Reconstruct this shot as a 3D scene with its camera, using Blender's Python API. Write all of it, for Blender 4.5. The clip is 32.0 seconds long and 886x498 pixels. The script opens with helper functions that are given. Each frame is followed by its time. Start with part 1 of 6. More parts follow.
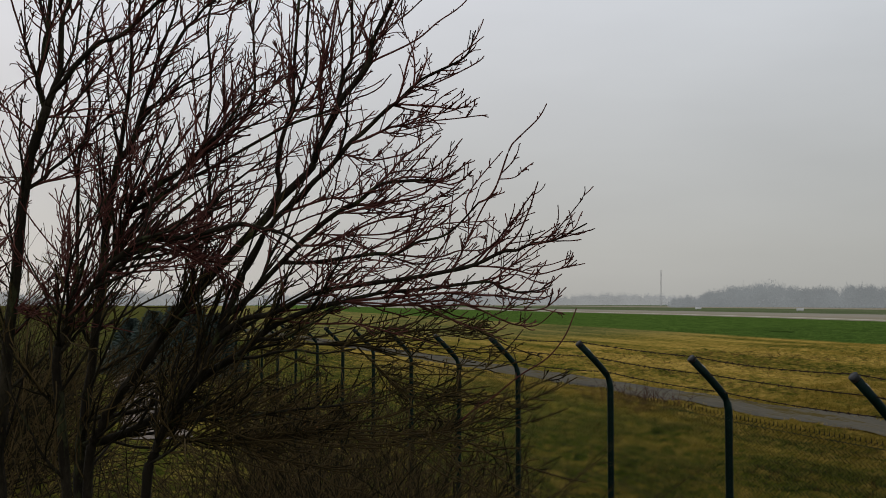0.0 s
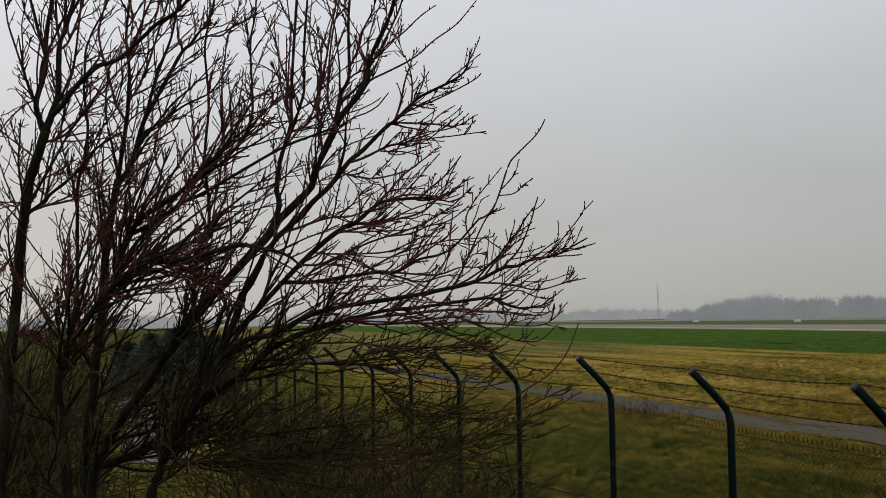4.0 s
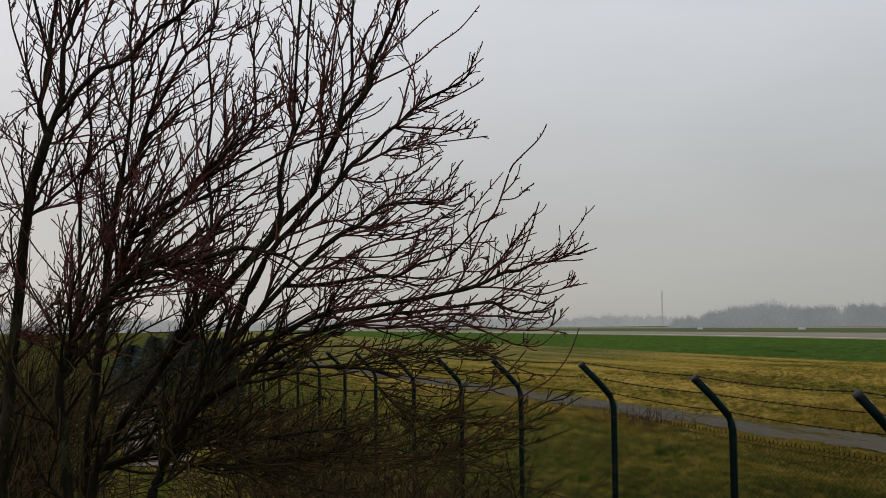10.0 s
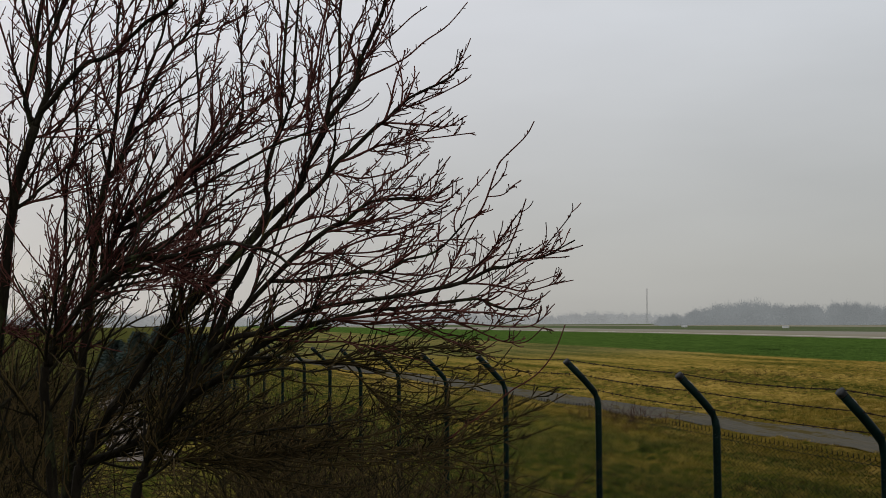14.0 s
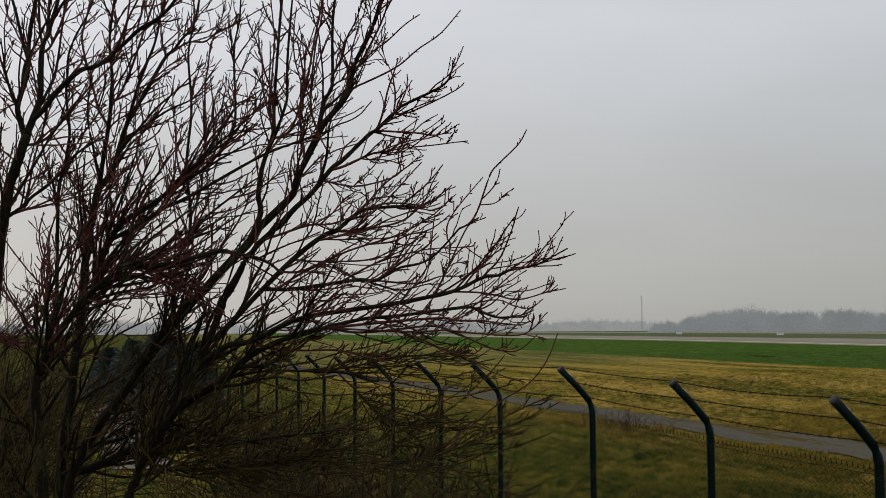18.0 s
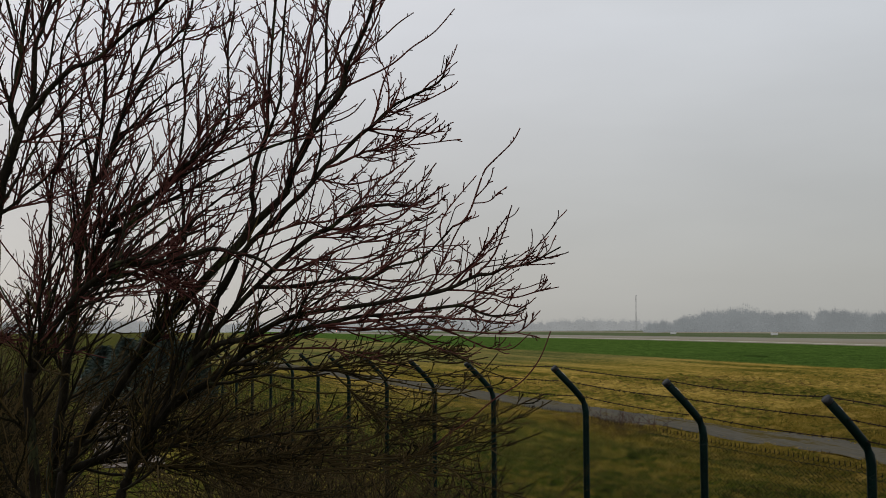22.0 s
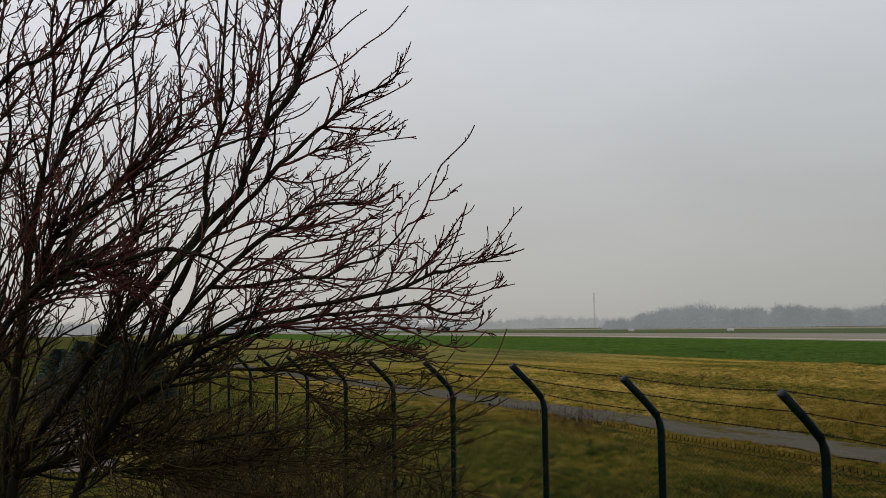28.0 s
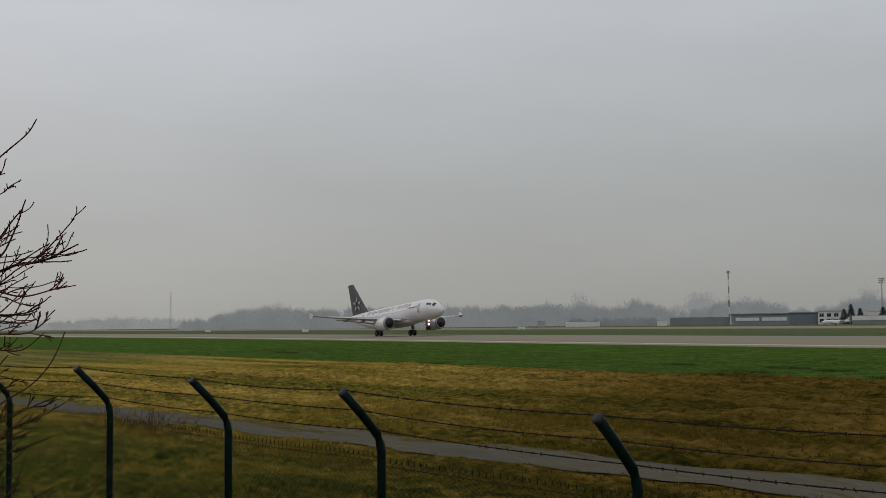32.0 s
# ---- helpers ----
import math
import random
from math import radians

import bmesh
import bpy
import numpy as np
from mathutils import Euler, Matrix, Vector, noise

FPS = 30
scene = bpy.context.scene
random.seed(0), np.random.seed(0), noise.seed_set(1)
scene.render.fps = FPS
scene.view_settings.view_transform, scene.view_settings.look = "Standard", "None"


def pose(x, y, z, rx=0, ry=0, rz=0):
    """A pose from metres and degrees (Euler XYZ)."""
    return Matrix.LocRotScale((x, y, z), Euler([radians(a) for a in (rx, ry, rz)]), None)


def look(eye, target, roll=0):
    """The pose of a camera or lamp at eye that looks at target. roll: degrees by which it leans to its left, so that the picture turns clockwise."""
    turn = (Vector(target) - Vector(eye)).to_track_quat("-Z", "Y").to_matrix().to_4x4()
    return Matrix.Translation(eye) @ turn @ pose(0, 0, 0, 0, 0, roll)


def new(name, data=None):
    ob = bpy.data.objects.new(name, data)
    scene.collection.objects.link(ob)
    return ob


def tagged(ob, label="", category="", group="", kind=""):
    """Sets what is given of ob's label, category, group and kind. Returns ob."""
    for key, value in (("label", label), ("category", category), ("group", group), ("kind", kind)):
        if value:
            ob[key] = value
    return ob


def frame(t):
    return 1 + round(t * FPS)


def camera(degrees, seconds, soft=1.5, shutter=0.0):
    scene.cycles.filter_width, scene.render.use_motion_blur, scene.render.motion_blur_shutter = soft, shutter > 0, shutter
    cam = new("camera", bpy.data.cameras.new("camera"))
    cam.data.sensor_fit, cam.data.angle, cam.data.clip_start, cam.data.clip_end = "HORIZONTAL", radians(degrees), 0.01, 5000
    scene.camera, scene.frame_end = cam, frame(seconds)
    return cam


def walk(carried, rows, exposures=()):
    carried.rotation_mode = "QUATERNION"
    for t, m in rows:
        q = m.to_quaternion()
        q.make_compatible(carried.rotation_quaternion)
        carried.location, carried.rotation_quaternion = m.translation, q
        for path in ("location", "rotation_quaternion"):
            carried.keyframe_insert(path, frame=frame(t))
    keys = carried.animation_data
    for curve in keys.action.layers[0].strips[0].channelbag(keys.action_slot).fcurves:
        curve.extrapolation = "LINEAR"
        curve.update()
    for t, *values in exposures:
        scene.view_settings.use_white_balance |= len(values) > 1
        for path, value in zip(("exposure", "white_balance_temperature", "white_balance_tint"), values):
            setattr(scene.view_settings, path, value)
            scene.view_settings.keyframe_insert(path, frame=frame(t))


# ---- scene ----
cam = camera(42.81, 32.0, soft=0.8)


def aim(x, y, z, yaw, pitch, roll):
    """The pose of the held camera: yaw to the right of north (+y), pitch up, lean to its left, in degrees."""
    return pose(x, y, z, 90 + pitch, 0, -yaw) @ pose(0, 0, 0, 0, 0, roll)


# seconds, place, yaw, pitch, lean
PATH = [
        (0.0, -0.008, -0.000, 3.010, -77.88, 2.73, 0.05), (0.5, 0.010, -0.012, 3.009, -77.65, 3.69, -0.30),
        (1.0, -0.016, -0.000, 3.005, -77.69, 3.30, -0.37), (1.5, 0.009, -0.016, 2.998, -77.75, 2.93, -0.58),
        (2.0, 0.006, -0.023, 3.000, -77.79, 3.08, -0.73), (2.5, -0.003, -0.020, 3.001, -77.62, 3.52, -0.80),
        (3.0, -0.021, -0.006, 3.002, -77.63, 3.73, -0.79), (3.5, -0.013, -0.016, 3.008, -77.66, 3.61, -0.97),
        (5.5, -0.004, -0.028, 3.004, -77.79, 3.73, -0.85), (6.0, 0.005, -0.020, 3.004, -77.88, 3.81, -0.72),
        (6.5, 0.005, -0.024, 3.000, -77.85, 3.65, -0.73), (7.0, -0.006, -0.019, 3.002, -77.87, 3.72, -0.54),
        (7.5, 0.004, -0.021, 3.002, -77.88, 3.80, -0.56), (8.0, 0.013, -0.020, 3.001, -77.95, 3.88, -0.63),
        (8.5, 0.017, -0.023, 3.005, -77.90, 4.13, -0.54), (9.0, 0.019, -0.017, 3.004, -77.93, 4.25, -0.55),
        (9.5, 0.021, -0.008, 3.002, -77.99, 4.13, -0.63), (10.0, -0.002, -0.009, 3.000, -77.90, 3.91, -0.62),
        (10.5, -0.015, -0.004, 2.998, -77.67, 3.73, -0.49), (11.0, -0.009, -0.007, 2.999, -77.53, 3.64, -0.58),
        (11.5, 0.005, -0.010, 2.997, -77.38, 3.49, -0.39), (12.0, -0.026, -0.002, 3.001, -77.26, 3.39, -0.17),
        (12.5, -0.003, -0.008, 2.999, -77.23, 3.68, -0.08), (13.0, -0.004, -0.011, 3.001, -77.22, 3.66, -0.13),
        (13.5, -0.001, -0.016, 2.998, -77.19, 3.67, -0.24), (14.0, 0.005, -0.016, 2.998, -77.17, 3.73, -0.31),
        (14.5, 0.000, -0.011, 2.999, -77.15, 3.72, -0.30), (16.5, -0.010, -0.004, 3.000, -76.99, 4.01, -0.19),
        (17.0, -0.004, 0.002, 3.004, -76.95, 4.02, -0.23), (17.5, 0.002, -0.007, 3.002, -76.87, 4.08, -0.20),
        (18.0, -0.000, -0.003, 3.004, -76.91, 4.09, -0.34), (18.5, 0.002, -0.004, 3.002, -76.95, 3.95, -0.44),
        (19.0, 0.002, -0.004, 3.003, -76.92, 3.97, -0.43), (19.5, 0.013, -0.009, 3.001, -76.74, 3.94, -0.49),
        (20.0, -0.001, -0.008, 3.000, -76.71, 3.97, -0.49), (20.5, 0.013, -0.006, 2.999, -76.71, 3.99, -0.47),
        (21.0, -0.001, -0.000, 3.001, -76.72, 3.99, -0.48), (21.5, -0.006, -0.002, 3.001, -76.72, 3.98, -0.26),
        (22.0, 0.002, 0.004, 2.999, -76.64, 4.05, -0.20), (22.5, 0.008, -0.003, 2.999, -76.51, 4.01, -0.36),
        (23.0, 0.005, 0.003, 2.998, -76.42, 4.11, -0.40), (23.5, -0.002, 0.005, 2.997, -76.26, 4.19, -0.40),
        (24.0, -0.019, 0.001, 3.002, -76.16, 3.96, -0.52), (24.5, -0.020, 0.013, 3.004, -76.15, 3.99, -0.42),
        (25.0, -0.010, 0.009, 3.000, -75.99, 4.02, -0.44), (25.5, -0.013, 0.013, 2.999, -75.81, 3.95, -0.33),
        (27.5, -0.023, 0.021, 2.996, -75.03, 3.97, -0.66), (28.0, -0.020, 0.025, 2.994, -74.54, 3.99, -0.87),
        (28.5, -0.034, 0.035, 2.998, -74.18, 3.87, -0.72), (29.0, -0.042, 0.045, 3.000, -73.67, 3.90, -0.71),
        (29.5, -0.039, 0.056, 3.003, -72.91, 4.06, -0.53), (29.7, -0.033, 0.055, 3.002, -72.19, 4.09, -0.47),
        (30.0, -0.024, 0.053, 3.001, -70.83, 4.12, -0.38), (30.1, -0.018, 0.052, 3.001, -70.23, 4.14, -0.44),
        (30.2, -0.012, 0.050, 3.000, -69.35, 4.17, -0.51), (30.3, -0.007, 0.049, 3.000, -68.11, 4.14, -0.57),
        (30.4, -0.001, 0.047, 2.999, -66.81, 4.08, -0.64), (30.5, 0.004, 0.046, 2.999, -65.55, 4.06, -0.70),
        (30.6, 0.013, 0.045, 2.997, -64.39, 4.04, -0.73), (30.7, 0.021, 0.045, 2.995, -63.30, 4.01, -0.75),
        (30.8, 0.029, 0.044, 2.994, -62.17, 3.98, -0.78), (30.9, 0.037, 0.044, 2.992, -61.45, 3.95, -0.80),
        (31.0, 0.045, 0.043, 2.990, -60.70, 3.92, -0.83), (31.2, 0.061, 0.042, 2.988, -59.22, 3.87, -0.84),
        (31.5, 0.085, 0.039, 2.985, -56.96, 3.80, -0.87), (31.8, 0.094, 0.037, 2.995, -54.94, 3.77, -0.75),
        (32.0, 0.100, 0.035, 3.002, -53.40, 3.76, -0.67),
]
walk(cam, [(r[0], aim(*r[1:])) for r in PATH], exposures=((0, 0.0), (30.2, 0.0), (31.2, -0.1), (32, -0.18)))

# ---- world and light: a grey overcast winter day ----
SUN_EL, SUN_AZ = 24.0, 235.0
world = bpy.data.worlds.new("overcast_sky")
scene.world = world
world.use_nodes = True
wt = world.node_tree
wt.nodes.clear()


def wnode(kind, **values):
    n = wt.nodes.new(kind)
    for key, value in values.items():
        n.inputs[key].default_value = value
    return n


w_out = wnode("ShaderNodeOutputWorld")
w_bg = wnode("ShaderNodeBackground", Strength=1.0)
sky = wt.nodes.new("ShaderNodeTexSky")
sky.sky_type, sky.sun_disc = "NISHITA", False
sky.sun_elevation, sky.sun_rotation = radians(SUN_EL), radians(SUN_AZ)
sky_dim = wt.nodes.new("ShaderNodeHueSaturation")
sky_dim.inputs["Saturation"].default_value = 0.35
sky_dim.inputs["Value"].default_value = 0.10
wt.links.new(sky.outputs[0], sky_dim.inputs["Color"])
w_co = wt.nodes.new("ShaderNodeTexCoord")
w_sep = wt.nodes.new("ShaderNodeSeparateXYZ")
wt.links.new(w_co.outputs["Generated"], w_sep.inputs[0])
# cloud cover: brightens from the horizon to the zenith
w_ramp = wt.nodes.new("ShaderNodeValToRGB")
cr = w_ramp.color_ramp
cr.elements[0].position, cr.elements[0].color = 0.0, (0.352, 0.354, 0.340, 1)
cr.elements[1].position, cr.elements[1].color = 1.0, (0.74, 0.76, 0.79, 1)
for at, col in ((0.05, (0.392, 0.394, 0.380, 1)), (0.12, (0.44, 0.45, 0.45, 1)), (0.26, (0.575, 0.60, 0.635, 1)), (0.5, (0.70, 0.72, 0.75, 1))):
    e = cr.elements.new(at)
    e.color = col
wt.links.new(w_sep.outputs["Z"], w_ramp.inputs[0])
w_map = wt.nodes.new("ShaderNodeMapping")
w_map.inputs["Scale"].default_value = (1.6, 1.6, 6.0)
wt.links.new(w_co.outputs["Generated"], w_map.inputs[0])
w_noise = wnode("ShaderNodeTexNoise", Scale=2.2, Detail=4.0, Roughness=0.5)
wt.links.new(w_map.outputs[0], w_noise.inputs["Vector"])
w_cloud = wt.nodes.new("ShaderNodeMapRange")
for key, value in (("From Min", 0.3), ("From Max", 0.7), ("To Min", 0.955), ("To Max", 1.045)):
    w_cloud.inputs[key].default_value = value
wt.links.new(w_noise.outputs["Fac"], w_cloud.inputs["Value"])
# the cover is thinner and brighter to the west, where the sun stands behind it
w_side = wt.nodes.new("ShaderNodeMapRange")
for key, value in (("From Min", -0.15), ("From Max", 0.9), ("To Min", 0.0), ("To Max", 1.0)):
    w_side.inputs[key].default_value = value
wt.links.new(w_sep.outputs["Y"], w_side.inputs["Value"])
w_tint = wt.nodes.new("ShaderNodeValToRGB")
ct = w_tint.color_ramp
ct.elements[0].position, ct.elements[0].color = 0.0, (1.25, 1.19, 1.18, 1)
ct.elements[1].position, ct.elements[1].color = 1.0, (0.96, 0.97, 0.965, 1)
e = ct.elements.new(0.5)
e.color = (1.10, 1.09, 1.085, 1)
wt.links.new(w_side.outputs[0], w_tint.inputs[0])
w_cover = wt.nodes.new("ShaderNodeMixRGB")
w_cover.blend_type = "MULTIPLY"
w_cover.inputs[0].default_value = 1.0
wt.links.new(w_ramp.outputs[0], w_cover.inputs[1])
wt.links.new(w_tint.outputs[0], w_cover.inputs[2])
w_mul = wt.nodes.new("ShaderNodeVectorMath")
w_mul.operation = "SCALE"
wt.links.new(w_cover.outputs[0], w_mul.inputs[0])
wt.links.new(w_cloud.outputs[0], w_mul.inputs["Scale"])
w_mix = wt.nodes.new("ShaderNodeMixRGB")
w_mix.inputs[0].default_value = 0.12
wt.links.new(w_mul.outputs[0], w_mix.inputs[1])
wt.links.new(sky_dim.outputs[0], w_mix.inputs[2])
wt.links.new(w_mix.outputs[0], w_bg.inputs["Color"])
wt.links.new(w_bg.outputs[0], w_out.inputs[0])

sun_data = bpy.data.lights.new("sun", "SUN")
sun_data.energy, sun_data.angle, sun_data.color = 0.25, radians(40), (1.0, 0.97, 0.93)
sun = new("sun", sun_data)
sun.matrix_world = look((0, 0, 60), (-60 * math.sin(radians(SUN_AZ)), -60 * math.cos(radians(SUN_AZ)), 60 - 67 * math.tan(radians(SUN_EL))))
tagged(sun, kind="structure")


# ---- materials ----
def nodes_of(name):
    m = bpy.data.materials.new(name)
    m.use_nodes = True
    t = m.node_tree
    return m, t, t.nodes["Principled BSDF"]


def set_ramp(t, tones):
    r = t.nodes.new("ShaderNodeValToRGB")
    els = r.color_ramp.elements
    for i, (at, col) in enumerate(tones):
        e = els[i] if i < 2 else els.new(at)
        e.position, e.color = at, (*col, 1)
    return r


def noise_node(t, scale, detail, vector, rough=0.6):
    n = t.nodes.new("ShaderNodeTexNoise")
    n.inputs["Scale"].default_value, n.inputs["Detail"].default_value, n.inputs["Roughness"].default_value = scale, detail, rough
    t.links.new(vector, n.inputs["Vector"])
    return n.outputs["Fac"]


def math_node(t, op, a, b, clamp=False):
    n = t.nodes.new("ShaderNodeMath")
    n.operation, n.use_clamp = op, clamp
    for i, v in enumerate((a, b)):
        if isinstance(v, (int, float)):
            n.inputs[i].default_value = v
        else:
            t.links.new(v, n.inputs[i])
    return n.outputs[0]


def mix_node(t, fac, a, b, how="MIX"):
    n = t.nodes.new("ShaderNodeMixRGB")
    n.blend_type = how
    for i, v in enumerate((fac, a, b)):
        if isinstance(v, (int, float)):
            n.inputs[i].default_value = v
        elif isinstance(v, tuple):
            n.inputs[i].default_value = (*v, 1)
        else:
            t.links.new(v, n.inputs[i])
    return n.outputs[0]


def bump_node(t, bsdf, height, strength, distance):
    b = t.nodes.new("ShaderNodeBump")
    b.inputs["Strength"].default_value, b.inputs["Distance"].default_value = strength, distance
    t.links.new(height, b.inputs["Height"])
    t.links.new(b.outputs[0], bsdf.inputs["Normal"])


def east_darkening(t, colour):
    """Mixes a darkening into the grass colour towards the east end of the fence."""
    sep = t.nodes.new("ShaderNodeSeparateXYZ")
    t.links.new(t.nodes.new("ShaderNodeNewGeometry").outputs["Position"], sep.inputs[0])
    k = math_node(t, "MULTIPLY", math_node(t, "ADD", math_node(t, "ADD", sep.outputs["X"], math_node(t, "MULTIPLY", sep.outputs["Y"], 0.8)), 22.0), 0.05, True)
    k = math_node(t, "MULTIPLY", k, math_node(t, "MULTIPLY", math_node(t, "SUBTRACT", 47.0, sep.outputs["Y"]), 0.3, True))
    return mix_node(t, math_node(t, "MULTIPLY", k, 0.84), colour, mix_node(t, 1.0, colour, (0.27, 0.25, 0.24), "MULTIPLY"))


def surface(name, tones, scale, rough=0.7, bump=0.3, depth=0.01, metal=0.0, islands=0.0, stretch=(1, 1, 1), space="Object", wear=None, gloss=0.5, see_through=0.0, darken_east=False):
    """A surface of several tones mixed by coarse and fine noise; islands: how much loose pieces differ."""
    m, t, b = nodes_of(name)
    co = t.nodes.new("ShaderNodeTexCoord").outputs["Object"] if space == "Object" else t.nodes.new("ShaderNodeNewGeometry").outputs["Position"]
    mp = t.nodes.new("ShaderNodeMapping")
    mp.inputs["Scale"].default_value = stretch
    t.links.new(co, mp.inputs[0])
    v = mp.outputs[0]
    coarse, fine = noise_node(t, scale, 4, v), noise_node(t, scale * 7.3, 5, v, 0.7)
    f = math_node(t, "ADD", math_node(t, "MULTIPLY", coarse, 0.6), math_node(t, "MULTIPLY", fine, 0.4))
    if islands:
        g = t.nodes.new("ShaderNodeNewGeometry").outputs["Random Per Island"]
        f = math_node(t, "ADD", math_node(t, "MULTIPLY", f, 1 - islands), math_node(t, "MULTIPLY", g, islands))
    r = set_ramp(t, tones)
    t.links.new(f, r.inputs[0])
    colour = r.outputs[0]
    if wear:
        spots = noise_node(t, wear[1], 6, v, 0.75)
        k = math_node(t, "MULTIPLY", math_node(t, "SUBTRACT", spots, wear[2]), 12, True)
        colour = mix_node(t, k, colour, wear[0])
    if darken_east:
        colour = east_darkening(t, colour)
    t.links.new(colour, b.inputs["Base Color"])
    b.inputs["Roughness"].default_value, b.inputs["Metallic"].default_value = rough, metal
    b.inputs["Specular IOR Level"].default_value = gloss
    if bump:
        bump_node(t, b, fine, bump, depth)
    if see_through:
        tr, mx = t.nodes.new("ShaderNodeBsdfTranslucent"), t.nodes.new("ShaderNodeMixShader")
        t.links.new(colour, tr.inputs[0])
        mx.inputs[0].default_value = see_through
        t.links.new(b.outputs[0], mx.inputs[1])
        t.links.new(tr.outputs[0], mx.inputs[2])
        t.links.new(mx.outputs[0], t.nodes["Material Output"].inputs[0])
    return m


def tones3(a, b, c):
    return ((0.3, a), (0.5, b), (0.7, c))


def glow(name, colour, strength):
    m, t, b = nodes_of(name)
    b.inputs["Base Color"].default_value = (*colour, 1)
    b.inputs["Emission Color"].default_value = (*colour, 1)
    b.inputs["Emission Strength"].default_value = strength
    return m


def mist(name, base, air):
    """The far backdrop: dark woods, with the bright misty air put in as emission."""
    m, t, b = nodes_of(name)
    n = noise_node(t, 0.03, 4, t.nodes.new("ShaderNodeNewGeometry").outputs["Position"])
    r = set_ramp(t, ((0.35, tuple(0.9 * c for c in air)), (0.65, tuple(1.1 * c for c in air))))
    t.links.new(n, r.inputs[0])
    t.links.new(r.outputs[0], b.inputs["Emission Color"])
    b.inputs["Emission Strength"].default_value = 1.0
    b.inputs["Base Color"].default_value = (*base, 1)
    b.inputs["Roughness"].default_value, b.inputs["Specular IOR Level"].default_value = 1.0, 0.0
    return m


def ground_material():
    """Mown winter grass: straw-coloured strip, a green strip along the runway, thin turf beyond."""
    m, t, b = nodes_of("winter_grass")
    p = t.nodes.new("ShaderNodeNewGeometry").outputs["Position"]
    sep = t.nodes.new("ShaderNodeSeparateXYZ")
    t.links.new(p, sep.inputs[0])
    x, y = sep.outputs["X"], sep.outputs["Y"]

    def stretched(sx, sy):
        mp = t.nodes.new("ShaderNodeMapping")
        mp.inputs["Scale"].default_value = (sx, sy, 1)
        mp.inputs["Rotation"].default_value = (0, 0, radians(-5.9))
        t.links.new(p, mp.inputs[0])
        return mp.outputs[0]

    rows = noise_node(t, 1.0, 2, stretched(0.03, 0.30), 0.5)
    patch = noise_node(t, 0.22, 5, p, 0.65)
    tuft = noise_node(t, 1.15, 8, stretched(0.45, 1.0), 0.70)
    fine = noise_node(t, 21.0, 4, p, 0.7)
    clump = noise_node(t, 3.4, 4, stretched(0.8, 1.0), 0.65)
    near = math_node(t, "ADD", math_node(t, "ADD", math_node(t, "MULTIPLY", tuft, 0.40), math_node(t, "MULTIPLY", clump, 0.48)), math_node(t, "MULTIPLY", fine, 0.12))
    f = math_node(t, "ADD", math_node(t, "MULTIPLY", rows, 0.33), math_node(t, "ADD", math_node(t, "MULTIPLY", tuft, 0.24), math_node(t, "MULTIPLY", clump, 0.35)))
    f = math_node(t, "ADD", f, math_node(t, "MULTIPLY", fine, 0.08))
    straw = set_ramp(t, ((0.40, (0.040, 0.050, 0.010)), (0.46, (0.13, 0.117, 0.021)), (0.51, (0.265, 0.190, 0.038)), (0.59, (0.475, 0.328, 0.082))))
    t.links.new(f, straw.inputs[0])
    moss = set_ramp(t, ((0.40, (0.027, 0.046, 0.008)), (0.48, (0.082, 0.118, 0.017)), (0.54, (0.16, 0.155, 0.027)), (0.62, (0.30, 0.235, 0.050))))
    t.links.new(near, moss.inputs[0])
    green = set_ramp(t, ((0.42, (0.030, 0.062, 0.012)), (0.5, (0.064, 0.118, 0.022)), (0.58, (0.105, 0.160, 0.034))))
    t.links.new(near, green.inputs[0])
    # far turf, paled and greyed with haze in its colour
    turf = set_ramp(t, ((0.4, (0.075, 0.105, 0.045)), (0.6, (0.135, 0.155, 0.085))))
    t.links.new(f, turf.inputs[0])
    wob = math_node(t, "MULTIPLY", math_node(t, "SUBTRACT", patch, 0.5), 9.0)
    yy = math_node(t, "ADD", y, wob)
    # moss-green turf between the fence and the service road, straw beyond it
    k1 = math_node(t, "MULTIPLY", math_node(t, "SUBTRACT", math_node(t, "ADD", yy, math_node(t, "MULTIPLY", x, -0.11)), 13.4), 0.45, True)
    k1b = math_node(t, "MULTIPLY", math_node(t, "SUBTRACT", patch, 0.56), 5.0, True)
    base = mix_node(t, k1, mix_node(t, 0.38, moss.outputs[0], straw.outputs[0]), mix_node(t, math_node(t, "MULTIPLY", k1b, 0.55), straw.outputs[0], moss.outputs[0]))
    # greener to the west, then the hazed turf tone farther out
    west = math_node(t, "MULTIPLY", math_node(t, "SUBTRACT", -74.0, x), 0.03, True)
    base = mix_node(t, math_node(t, "MULTIPLY", west, 0.55), base, mix_node(t, math_node(t, "MULTIPLY", math_node(t, "MULTIPLY", math_node(t, "SUBTRACT", -72.0, x), 0.03, True), 0.8), moss.outputs[0], turf.outputs[0]))
    k2 = math_node(t, "MULTIPLY", math_node(t, "SUBTRACT", math_node(t, "ADD", y, math_node(t, "MULTIPLY", wob, 0.25)), 44.6), 0.7, True)
    base = mix_node(t, k2, base, green.outputs[0])
    k3 = math_node(t, "MULTIPLY", math_node(t, "SUBTRACT", y, 120.0), 0.2, True)
    base = mix_node(t, k3, base, turf.outputs[0])
    base = east_darkening(t, base)
    # rough common ground on the public side
    k4 = math_node(t, "MULTIPLY", math_node(t, "SUBTRACT", -2.0, y), 0.3, True)
    base = mix_node(t, k4, base, mix_node(t, 0.6, moss.outputs[0], (0.05, 0.042, 0.02)))
    t.links.new(base, b.inputs["Base Color"])
    b.inputs["Roughness"].default_value = 0.95
    b.inputs["Specular IOR Level"].default_value = 0.0
